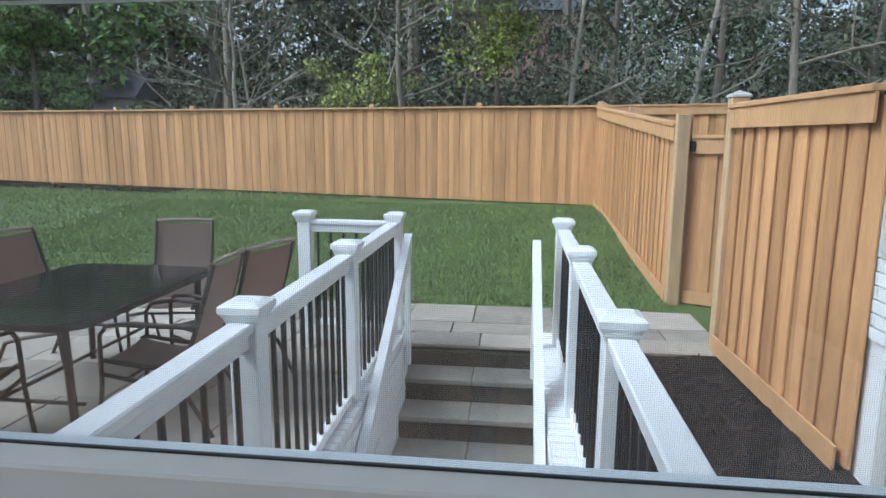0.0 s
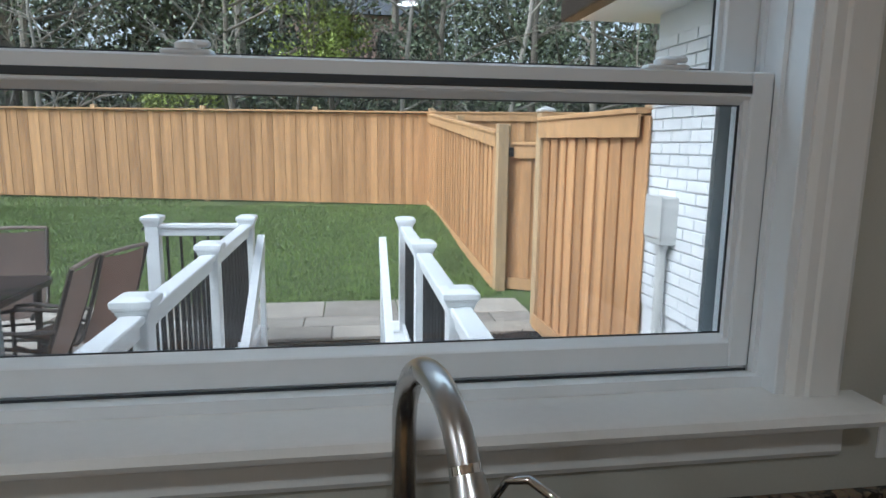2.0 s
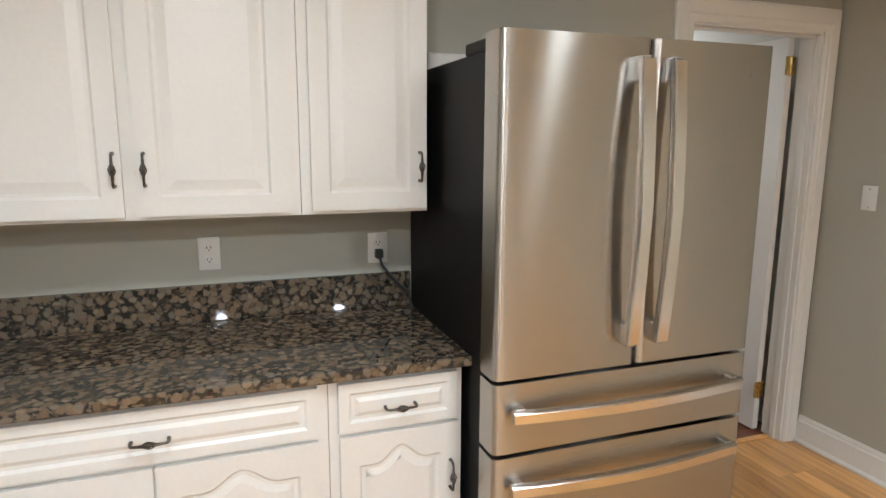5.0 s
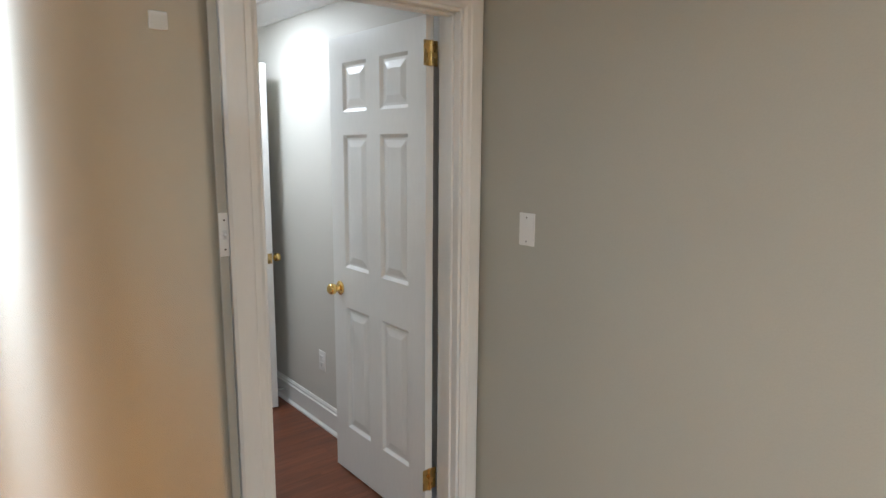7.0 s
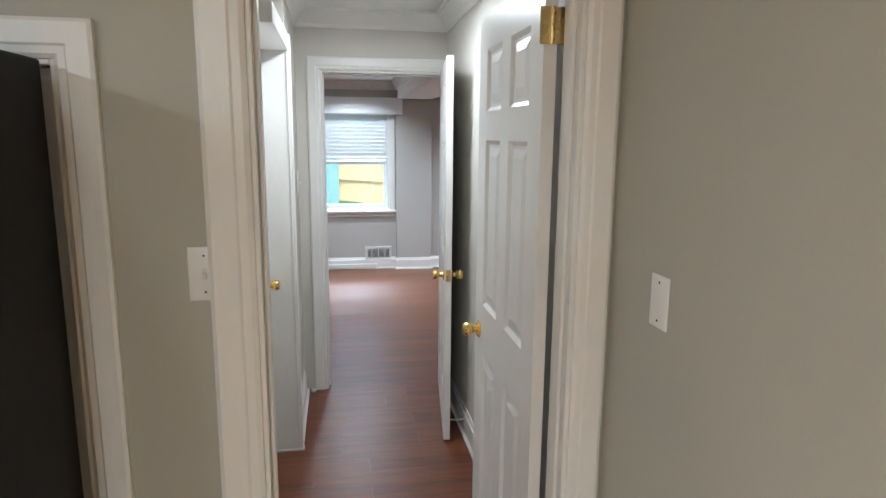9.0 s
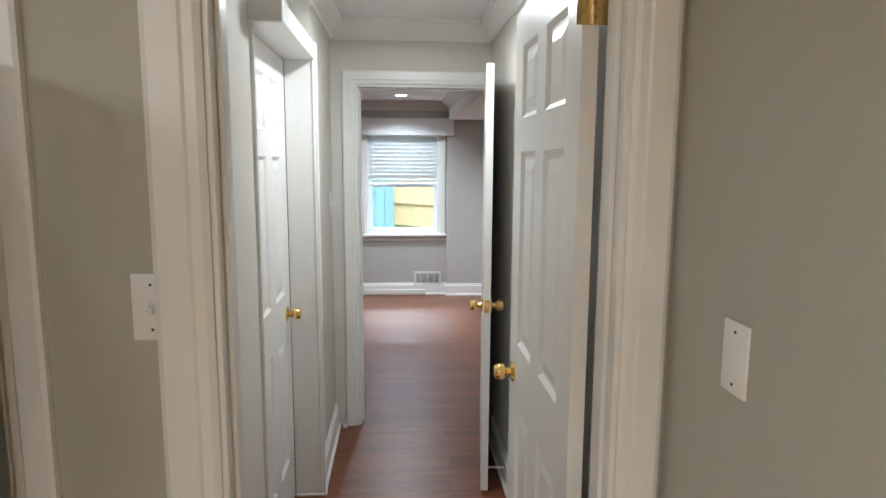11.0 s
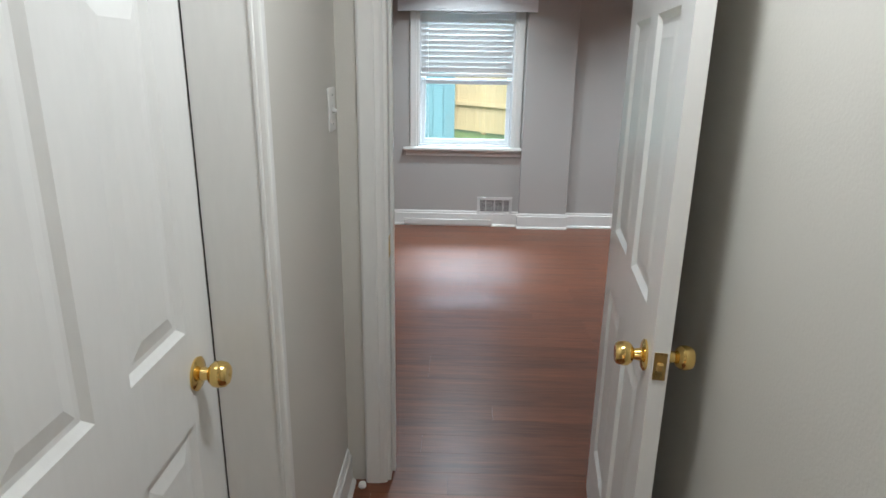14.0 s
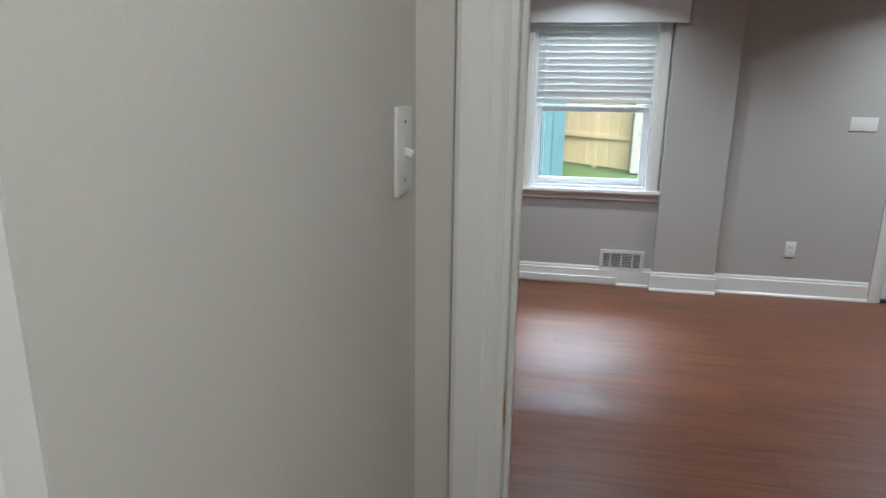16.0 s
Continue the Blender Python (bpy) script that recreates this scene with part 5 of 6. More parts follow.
y = 0.27
while y < 5.7:
    h = min(rng0.choice((0.45, 0.6, 0.6)), 5.75 - y)
    if 5.75 - y - h < 0.2:
        h = 5.75 - y
    x = -9.0
    while x < -2.75:
        ww = rng0.choice((0.45, 0.6, 0.75, 0.9))
        e = -2.74 if x + ww > -2.95 else x + ww
        stone(x, e, y, y + h)
        x = e
    y += h
x = -2.74
for ww in (0.62, 0.75, 0.5, 0.83):
    stone(x, x + ww, 5.15, 5.75)
    x += ww
x = -2.74
for ww in (0.45, 0.72, 0.6, 0.5, 0.43):
    stone(x, x + ww, 4.83, 5.15)
    x += ww
for x, e in ((-2.60, -2.02), (-2.02, -1.56), (-1.56, -0.82), (-0.82, -0.04)):
    stone(x, e, 4.48, 4.83)

# stair well
st = thing("areaway_stairs", "stone steps going down to the basement door", "stairs")
for i in range(11):
    yn, zt = 4.48 - 0.295 * i, -0.05 - 0.18 * i
    if i:
        for a, b in ((AX0 + 0.003, -2.06), (-2.056, AX1 - 0.003)):
            part("tread", nb(a, b, yn - 0.012, yn + 0.300, zt - 0.045, zt, bev=0.006), STEPM, st)
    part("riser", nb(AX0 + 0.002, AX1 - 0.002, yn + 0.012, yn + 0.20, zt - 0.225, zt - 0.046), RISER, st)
part("landing", nb(AX0, AX1, 0.26, 1.6, -2.05, -1.95), CONC, st)


def brick_rows(parent, axis, plane, s, u0, u1, z0, z1, L=0.203, H=0.0665, gap=0.008, limit=400):
    """Painted bricks that stand 6 mm proud of their bed."""
    n, half = 0, True
    z = z0
    while z + H <= z1 + 1e-6 and n < limit:
        u = u0 - (L / 2 if half else 0)
        half = not half
        while u < u1 - 0.02:
            a, b = max(u, u0), min(u + L - gap, u1)
            if b - a > 0.03:
                me = brick_mesh(round(b - a, 3), H - gap)
                ob = part("brick", me, None, parent)
                jit = rng0.uniform(-0.0012, 0.0012)
                ob.matrix_basis = pose(plane + s * jit, (a + b) / 2, z + H / 2, 0, 0, 90 if s < 0 else -90) if axis == "y" else pose((a + b) / 2, plane + s * jit, z + H / 2, 0, 0, 0 if s < 0 else 180)
                n += 1
            u += L
        z += H


BRK = {}


def brick_mesh(ln, h):
    if (ln, h) not in BRK:
        t = bmesh.new()
        box(t, -ln / 2, ln / 2, -0.0022, 0.02, -h / 2, h / 2, bev=0.002)
        BRK[ln, h] = mesh_of(t, "brick", PBRICK)
    return BRK[ln, h]


wellw = thing("areaway_wall", "white painted brick walls of the stair well", "wall", kind="structure")
bm = nb(-2.72, AX0, 0.26, 4.36, -2.0, 0.075)
part("wall", bm, MORTAR, wellw)
part("wall", nb(AX1, -1.42, 0.26, 4.30, -2.0, 0.075), MORTAR, wellw)
CAPB = mesh_of(nb(-0.068, 0.068, -0.032, 0.032, -0.028, 0.028, bev=0.005), "brick", PBRICK)
for i in range(56):
    for xc in (-2.655, -1.487):
        b = part("brick", CAPB, None, wellw)
        b.matrix_basis = pose(xc, 0.32 + 0.0725 * i, 0.10 + rng0.uniform(-0.002, 0.002), 0, 0, rng0.uniform(-1, 1))
brick_rows(wellw, "y", AX0 + 0.001, 1, 2.0, 4.30, -0.62, 0.06, limit=120)

# ---- white railing ----
def post(parent, x, y, z0, z1):
    bm = nb(x - 0.05, x + 0.05, y - 0.05, y + 0.05, z0, z1 - 0.06, bev=0.004)
    p = part("post", bm, VINYL, parent)
    bm = nb(x - 0.056, x + 0.056, y - 0.056, y + 0.056, z1 - 0.085, z1 - 0.065, bev=0.004)
    box(bm, x - 0.076, x + 0.076, y - 0.076, y + 0.076, z1 - 0.040, z1 - 0.012, bev=0.003)
    box(bm, x - 0.068, x + 0.068, y - 0.068, y + 0.068, z1 - 0.054, z1 - 0.038, bev=0.004)
    box(bm, x - 0.061, x + 0.061, y - 0.061, y + 0.061, z1 - 0.070, z1 - 0.052, bev=0.004)
    t = bmesh.new()
    lo = [t.verts.new((x + sx * 0.073, y + sy * 0.073, z1 - 0.012)) for sx, sy in ((-1, -1), (1, -1), (1, 1), (-1, 1))]
    hi = [t.verts.new((x + sx * 0.045, y + sy * 0.045, z1)) for sx, sy in ((-1, -1), (1, -1), (1, 1), (-1, 1))]
    for i in range(4):
        t.faces.new((lo[i], lo[(i + 1) % 4], hi[(i + 1) % 4], hi[i]))
    t.faces.new(hi)
    join(bm, t)
    part("post_cap", bm, VINYL, p)


BAL = bmesh.new()
lathe(BAL, [(0.0115, 0.0), (0.0115, 0.70)], 10)
BALM = smooth(mesh_of(BAL, "baluster", BLACKMET))


def rail_run(parent, p, q, zt=0.985, zb=0.185):
    """Top and bottom rail with round black balusters between two points."""
    p, q = Vector(p), Vector(q)
    ln = (q - p).length
    m = pose(p.x, p.y, 0, 0, 0, math.degrees(math.atan2(q.y - p.y, q.x - p.x)))
    bm = bmesh.new()
    box(bm, 0.05, ln - 0.05, -0.044, 0.044, zt - 0.035, zt, bev=0.006, m=m), box(bm, 0.05, ln - 0.05, -0.022, 0.022, zt - 0.095, zt - 0.035, bev=0.003, m=m)
    part("top_rail", bm, VINYL, parent)
    bm = nb(0.05, ln - 0.05, -0.025, 0.025, zb - 0.045, zb, bev=0.004, m=m)
    part("bottom_rail", bm, VINYL, parent)
    n = max(2, round((ln - 0.1) / 0.112))
    for i in range(n):
        b = part("baluster", BALM, None, parent)
        b.matrix_basis = m @ pose(0.05 + (ln - 0.1) * (i + 0.5) / n, 0, zb)


ra = thing("railing", "white vinyl stair well railing with black balusters", "railing", group="stair well railings")
for yy in (1.60, 2.90, 4.27):
    post(ra, -2.665, yy, 0.02, 1.055)
for a, b in ((0.27, 1.60), (1.60, 2.90), (2.90, 4.27)):
    rail_run(ra, (-2.665, a, 0), (-2.665, b, 0))
rb = thing("railing", "white vinyl railing along the mulch bed", "railing", group="stair well railings")
for yy in (1.60, 2.87, 4.08):
    post(rb, -1.412, yy, 0.02, 1.055)
for a, b in ((0.27, 1.60), (1.60, 2.87), (2.87, 4.08)):
    rail_run(rb, (-1.412, a, 0), (-1.412, b, 0))
gt = thing("railing_gate", "white vinyl railing return with black balusters", "railing", group="stair well railings")
post(gt, -3.39, 4.31, -0.05, 1.055)
rail_run(gt, (-3.39, 4.31, 0), (-2.665, 4.27, 0))
bm = nb(-3.475, -3.44, 4.30, 4.32, 0.93, 0.955, bev=0.003)
part("latch", bm, BLACKMET, gt, "black gate latch")
for xx, y0 in ((-2.545, 4.16), (-1.60, 3.98)):
    hr = thing("handrail", "white sloping stair handrail", "handrail", group="stair handrails")
    bm = bmesh.new()
    sl = 0.64
    L = 3.2
    pr = [(y0, 0.77), (y0, 0.91), (y0 - L, 0.91 - sl * L), (y0 - L, 0.77 - sl * L)]
    prism(bm, pr, "x", xx - 0.028, xx + 0.028)
    part("rail", bm, VINYL, hr)
    part("bracket", nb(xx - 0.02, xx + 0.02, y0 - 0.06, y0, -0.1, 0.85, bev=0.003), VINYL, hr)


# ---- cedar fences ----
def fence(name, label, p, q, z0, z1, top, pitch=0.122, posts=True, face=1, cap=True, group="cedar fences", kick=True, deep=0.024, wood_mat=None, rail=0.9, trim=True):
    """Boards side by side, each second one set back, between two points; the foot goes from z0 to z1."""
    ob = thing(name, label, "fence", (p[0], p[1], 0), group=group)
    ln = math.hypot(q[0] - p[0], q[1] - p[1])
    ang = math.degrees(math.atan2(q[1] - p[1], q[0] - p[0]))
    ob.matrix_basis = pose(p[0], p[1], 0, 0, 0, ang)
    n = int(round(ln / pitch))
    pitch = ln / n
    wide = mesh_of(nb(-pitch * 0.56, pitch * 0.56, -0.008, 0.008, 0.03, top - 0.02, bev=0.003), "board", wood_mat or CEDAR)
    slim = mesh_of(nb(-pitch * 0.98, pitch * 0.98, -0.008, 0.008, 0.03, top - 0.02, bev=0.003), "board", wood_mat or CEDAR)
    steps = max(1, round(ln / 2.44))

    def foot(u):
        return z0 + (z1 - z0) * u / ln

    for i in range(n):
        u = (i + 0.5) * pitch
        b = part("board", wide if i % 2 else slim, None, ob)
        b.matrix_basis = pose(u, face * (deep if i % 2 else 0.006), foot(u))
    for k in range(steps):
        a, b = ln * k / steps, ln * (k + 1) / steps
        sh = Matrix(((1, 0, 0, 0), (0, 1, 0, 0), ((z1 - z0) / ln, 0, 1, z0), (0, 0, 0, 1)))
        if trim:
            bm = nb(a, b, face * 0.048, face * 0.068, top - 0.15, top - 0.005, bev=0.003, m=sh)
            part("top_trim", bm, wood_mat or CEDAR_TRIM, ob)
        if cap:
            part("cap_rail", nb(a, b, -0.05, 0.085, top - 0.005, top + 0.030, bev=0.004, m=sh), wood_mat or CEDAR_TRIM, ob)
        if kick:
            part("kickboard", nb(a, b, face * 0.048, face * 0.066, 0.0, 0.135, bev=0.003, m=sh), wood_mat or CEDAR_TRIM, ob)
        part("back_rail", nb(a, b, -face * 0.04, -face * 0.002, rail, rail + 0.09, m=sh), wood_mat or CEDAR_TRIM, ob)
    if posts:
        for k in range(steps + 1):
            u = ln * k / steps
            bm = nb(u - 0.05, u + 0.05, -0.10, -0.002, foot(u) - 0.1, foot(u) + top + 0.10, bev=0.004)
            part("post", bm, WEATHERED, ob)
    return ob


CNR = (-0.25, 11.55)
fence("fence", "tall cedar board fence behind the lawn", CNR, (-20.6, 16.32), 0.385, 0.47, 1.83, face=1, pitch=0.118, kick=False, deep=0.014, trim=False)
fence("fence", "cedar board fence beyond the gate", (6.5, 10.0), CNR, 0.40, 0.385, 1.83, face=1, pitch=0.13)
fence("fence", "cedar board fence running up the lawn", (-0.14, 6.16), CNR, -0.05, 0.385, 1.80, face=1, pitch=0.105)
nf = fence("fence", "near cedar fence panel against the house", (-0.055, 2.77), (-0.115, 4.60), -0.06, -0.05, 1.895, posts=False, face=1, pitch=0.098, cap=True, deep=0.026)


def big_post(name, x, y, z0, z1, capped):
    ob = thing(name, "weathered cedar fence post" + (" with a metal cap" if capped else ""), "post", (x, y, z0), group="fence posts")
    part("shaft", nb(x - 0.062, x + 0.062, y - 0.062, y + 0.062, z0, z1, bev=0.006), WEATHERED, ob, keep=True)
    if capped:
        bm = nb(x - 0.072, x + 0.072, y - 0.072, y + 0.072, z1, z1 + 0.022, bev=0.004)
        t = bmesh.new()
        lo = [t.verts.new((x + sx * 0.068, y + sy * 0.068, z1 + 0.022)) for sx, sy in ((-1, -1), (1, -1), (1, 1), (-1, 1))]
        ap = t.verts.new((x, y, z1 + 0.055))
        for i in range(4):
            t.faces.new((lo[i], lo[(i + 1) % 4], ap))
        join(bm, t)
        part("cap", bm, GALV, ob, "grey pyramid cap", keep=True)
    return ob


big_post("fence_post", -0.14, 6.08, -0.1, 1.86, False)
big_post("fence_post", -0.10, 4.66, -0.1, 1.925, True)
big_post("fence_post", 0.036, 2.828, -0.1, 1.90, False)
gate = fence("fence_gate", "open cedar board gate", (0.72, 5.75), (-0.02, 6.12), -0.03, -0.03, 1.66, posts=False, face=1, cap=True)
bm = nb(0.79, 0.85, 0.05, 0.09, 1.50, 1.60, bev=0.003)
part("hinge", bm, BLACKMET, gate, "black strap hinge")

# ---- white brick wing with eave ----
wing = thing("house_wing", "white painted brick wing with an overhanging eave", "house", (-0.03, 1.5, 0))
wing_wall = part("wall", nb(-0.024, 0.12, 0.262, 2.76, -0.12, 2.40), MORTAR, wing, keep=True)
part("wall", nb(0.12, 4.5, 2.60, 2.76, -0.12, 2.40), MORTAR, wing, keep=True)
part("soffit", nb(-0.43, 4.6, 0.262, 3.02, 2.40, 2.44), VINYL, wing, "white soffit", keep=True)
part("gutter", nb(-0.53, -0.43, 0.262, 3.08, 2.395, 2.52, bev=0.012, seg=2), BRONZE, wing, "dark gutter", keep=True)
bm = bmesh.new()
prism(bm, [(-0.46, 2.44), (2.4, 3.74), (5.2, 2.44)], "y", 0.262, 3.06)
part("roof", bm, SHINGLE, wing, keep=True)
mb = thing("meter_box", "pale grey metal electrical box with conduit", "electrical box", (-0.09, 2.44, 1.08))
part("box", nb(-0.140, -0.034, 2.36, 2.54, 1.085, 1.355, bev=0.008, seg=2), GALV, mb, keep=True)
part("lid", nb(-0.150, -0.140, 2.355, 2.545, 1.12, 1.362, bev=0.004), GALV, mb, keep=True)
bm = bmesh.new()
tube(bm, [(-0.085, 2.44, 1.085), (-0.085, 2.44, 0.7), (-0.08, 2.45, 0.2), (-0.08, 2.45, -0.1)], 0.028, 14)
part("conduit", bm, GALV, mb, soft=True, keep=True)
bm = bmesh.new()
tube(bm, [(-0.085, 2.44, 1.085), (-0.085, 2.44, 1.05)], 0.038, 14)
part("fitting", bm, GALV, mb, soft=True, keep=True)

# ---- patio table and chairs ----
tb = thing("patio_table", "rectangular patio table with dark glass top", "table", (-4.45, 3.10, -0.05))


def rounded(x0, x1, y0, y1, r, n=7):
    out = []
    for cx, cy, a0 in ((x1 - r, y1 - r, 0), (x0 + r, y1 - r, 90), (x0 + r, y0 + r, 180), (x1 - r, y0 + r, 270)):
        for i in range(n):
            a = radians(a0 + 90 * i / (n - 1))
            out.append((cx + r * math.cos(a), cy + r * math.sin(a)))
    return out


ol = rounded(-0.55, 0.55, -0.75, 0.75, 0.16)
bm = bmesh.new()
prism(bm, inset_loop(ol, 0.012), "z", 0.722, 0.730)
part("glass_top", bm, TABLEGL, tb, "dark tinted glass")
bm = bmesh.new()
a, b = ol, inset_loop(ol, 0.035)
rings = [[bm.verts.new((p[0], p[1], z)) for p in lp] for lp, z in ((a, 0.69), (a, 0.728), (b, 0.721), (b, 0.69))]
for r, q in zip(rings, rings[1:] + rings[:1]):
    for i in range(len(a)):
        bm.faces.new((r[i], r[(i + 1) % len(a)], q[(i + 1) % len(a)], q[i]))
bmesh.ops.recalc_face_normals(bm, faces=bm.faces)
part("rim", bm, BRONZE, tb)
for sx in (-1, 1):
    for sy in (-1, 1):
        bm = bmesh.new()
        tube(bm, [(sx * 0.43, sy * 0.68, 0.70), (sx * 0.42, sy * 0.66, 0.35), (sx * 0.46, sy * 0.70, 0.0)], 0.022, 8)
        part("leg", bm, BRONZE, tb, soft=True)
bm = bmesh.new()
tube(bm, [(-0.49, 0.66, 0.28), (0.49, 0.66, 0.28)], 0.012, 8), tube(bm, [(-0.49, -0.66, 0.28), (0.49, -0.66, 0.28)], 0.012, 8), tube(bm, [(0, -0.66, 0.28), (0, 0.66, 0.28)], 0.012, 8)
part("stretcher", bm, BRONZE, tb, soft=True)


def sling_chair(m):
    """A patio chair; it looks to -x and stands at the origin."""
    ob = thing("patio_chair", "brown sling patio chair with metal frame", "chair", group="patio chairs")
    bm = bmesh.new()
    n = 12
    rows = []
    for i in range(n + 1):
        q = i / n
        if q < 0.5:
            s = q / 0.5
            x, z = -0.25 + 0.46 * s, 0.425 - 0.035 * math.sin(math.pi * s) - 0.03 * s
        else:
            s = (q - 0.5) / 0.5
            x, z = 0.21 + 0.19 * s + 0.02 * math.sin(math.pi * s), 0.395 + 0.57 * s
        rows.append([bm.verts.new((x, yy, z - 0.012 * (1 - (yy / 0.208) ** 2))) for yy in (-0.208, -0.10, 0, 0.10, 0.208)])
    for r, q in zip(rows, rows[1:]):
        for k in range(4):
            bm.faces.new((r[k], r[k + 1], q[k + 1], q[k]))
    bmesh.ops.solidify(bm, geom=list(bm.faces), thickness=0.006)
    part("sling", bm, SLING, ob, "woven brown sling", soft=True)
    for s in (-1, 1):
        bm = bmesh.new()
        tube(bm, [(-0.27, s * 0.224, 0.41), (-0.24, s * 0.224, 0.43), (0.0, s * 0.224, 0.395), (0.18, s * 0.224, 0.395), (0.23, s * 0.224, 0.44), (0.32, s * 0.224, 0.70), (0.41, s * 0.224, 0.985)], 0.014, 8)
        part("side_rail", bm, BRONZE, ob, soft=True)
        bm = bmesh.new()
        tube(bm, [(-0.29, s * 0.248, 0.0), (-0.25, s * 0.248, 0.30), (-0.24, s * 0.248, 0.58), (-0.20, s * 0.248, 0.635), (-0.05, s * 0.248, 0.655), (0.15, s * 0.243, 0.64), (0.31, s * 0.234, 0.64)], 0.013, 8)
        part("arm", bm, BRONZE, ob, soft=True)
        bm = bmesh.new()
        tube(bm, [(-0.24, s * 0.248, 0.36), (0.05, s * 0.248, 0.30), (0.22, s * 0.248, 0.25), (0.36, s * 0.248, 0.0)], 0.013, 8)
        part("leg", bm, BRONZE, ob, soft=True)
    bm = bmesh.new()
    tube(bm, [(0.41, -0.224, 0.985), (0.418, 0.0, 0.992), (0.41, 0.224, 0.985)], 0.014, 8)
    part("top_hem", bm, SLING, ob, soft=True)
    bm = bmesh.new()
    tube(bm, [(-0.10, -0.248, 0.335), (-0.10, 0.248, 0.335)], 0.010, 8)
    part("crossbar", bm, BRONZE, ob, soft=True)
    ob.matrix_basis = m
    return ob


ch = sling_chair(pose(-3.78, 2.92, -0.05, 0, 0, 4))
for xx, yy, rr in ((-3.69, 3.52, -17), (-4.38, 4.045, 102), (-4.98, 3.58, 172), (-4.62, 2.28, -86)):
    copy_thing(ch, pose(xx, yy, -0.05, 0, 0, rr))

# ---- woods behind the fence ----
def leaf_cloud(name, label, material, centres, n, spread, size, kind="stuff", parent=None, category="foliage"):
    """Many small leaf quads in loose clumps."""
    k = len(centres)
    idx = rs.randint(0, k, n)
    c = np.array([(*p[:3],) for p in centres])[idx]
    sp = np.array([p[3] for p in centres])[idx][:, None] * np.array(spread)
    d = rs.normal(0, 1, (n, 3))
    d *= (rs.uniform(0.35, 1, n) ** 0.5 / np.linalg.norm(d, axis=1))[:, None]
    p = c + d * sp
    u = rs.normal(0, 1, (n, 3))
    u /= np.linalg.norm(u, axis=1)[:, None]
    v = np.cross(u, rs.normal(0, 1, (n, 3)))
    v /= np.linalg.norm(v, axis=1)[:, None]
    s = (rs.uniform(0.5, 1.0, n) * size)[:, None]
    q = np.stack([p - u * s, p + v * s * 0.45, p + u * s, p - v * s * 0.45], 1).reshape(-1, 3)
    me = bpy.data.meshes.new(name)
    me.from_pydata(q.tolist(), [], np.arange(4 * n).reshape(-1, 4).tolist())
    me.materials.append(material)
    ob = part(name, me, None, parent)
    if parent is None:
        tagged(ob, label, category, "", kind)
    return ob


def branch(bm, p, d, r, ln, depth, out, droop=0.0):
    pts, rad = [Vector(p)], [r]
    d = Vector(d).normalized()
    for i in range(4):
        d = (d + Vector((rng0.uniform(-1, 1), rng0.uniform(-1, 1), rng0.uniform(-0.6, 0.8) - droop)) * 0.16).normalized()
        pts.append(pts[-1] + d * ln / 4)
        rad.append(r * (1 - 0.17 * (i + 1)))
    tube(bm, pts, rad, 6 if r > 0.03 else 4)
    out.append((*pts[-1], ln * 0.35))
    if depth > 0:
        for k in range(rng0.choice((2, 3, 3))):
            s = pts[rng0.choice((2, 3, 4))]
            nd = (d + Vector((rng0.uniform(-1, 1), rng0.uniform(-1, 1), rng0.uniform(-0.3, 0.9)))).normalized()
            branch(bm, s, nd, r * 0.52, ln * rng0.uniform(0.5, 0.75), depth - 1, out, droop)


def tree(x, y, h, r, leaf, label, n, size, lean=(0, 0), bark=BARK, depth=3, low=0.3, spread=1.0):
    ob = thing("tree", label, "tree", (x, y, 0.3), group="trees behind the fence")
    bm = bmesh.new()
    tips = []
    pts = [Vector((0, 0, -0.4))]
    for i in range(1, 7):
        q = i / 6
        pts.append(Vector((lean[0] * q * h + rng0.uniform(-1, 1) * 0.02 * h * q, lean[1] * q * h, h * q)))
    tube(bm, pts, [r * (1.25 if i == 0 else 1 - 0.12 * i) for i in range(7)], 9)
    for i in range(9):
        q = low + (1 - low) * i / 9
        s = pts[min(6, int(q * 6))].lerp(pts[min(6, int(q * 6) + 1)], q * 6 - int(q * 6))
        a = rng0.uniform(0, 6.28)
        branch(bm, s, (math.cos(a), math.sin(a), rng0.uniform(0.2, 0.8)), r * 0.45 * (1.1 - q * 0.6), h * 0.26 * spread, depth - 1, tips)
    part("trunk", bm, bark, ob)
    if leaf and n:
        cl = leaf_cloud("crown", "", leaf, tips, n, (1.3, 1.3, 0.9), size, parent=ob)
    return ob


# close-grown shrubs and trunks
def evergreen(x, y, h, r, n):
    """A dense low conifer: clumps from the ground up."""
    ob = thing("tree", "bright green dense evergreen beyond the fence", "tree", (x, y, 0.3), group="trees behind the fence")
    bm = bmesh.new()
    tube(bm, [(0, 0, -0.3), (0.05, 0, h * 0.5), (0, 0.05, h)], [0.12, 0.08, 0.02], 8)
    part("trunk", bm, BARK, ob)
    cl = []
    for k in range(46):
        q = rng0.uniform(0.05, 1.0)
        a = rng0.uniform(0, 6.28)
        rr = r * (1.05 - 0.75 * q) * rng0.uniform(0.45, 1.0)
        cl.append((rr * math.cos(a), rr * math.sin(a), q * h, 0.55))
    leaf_cloud("crown", "", CONIFER, cl, n, (1.0, 1.0, 0.55), 0.10, parent=ob)


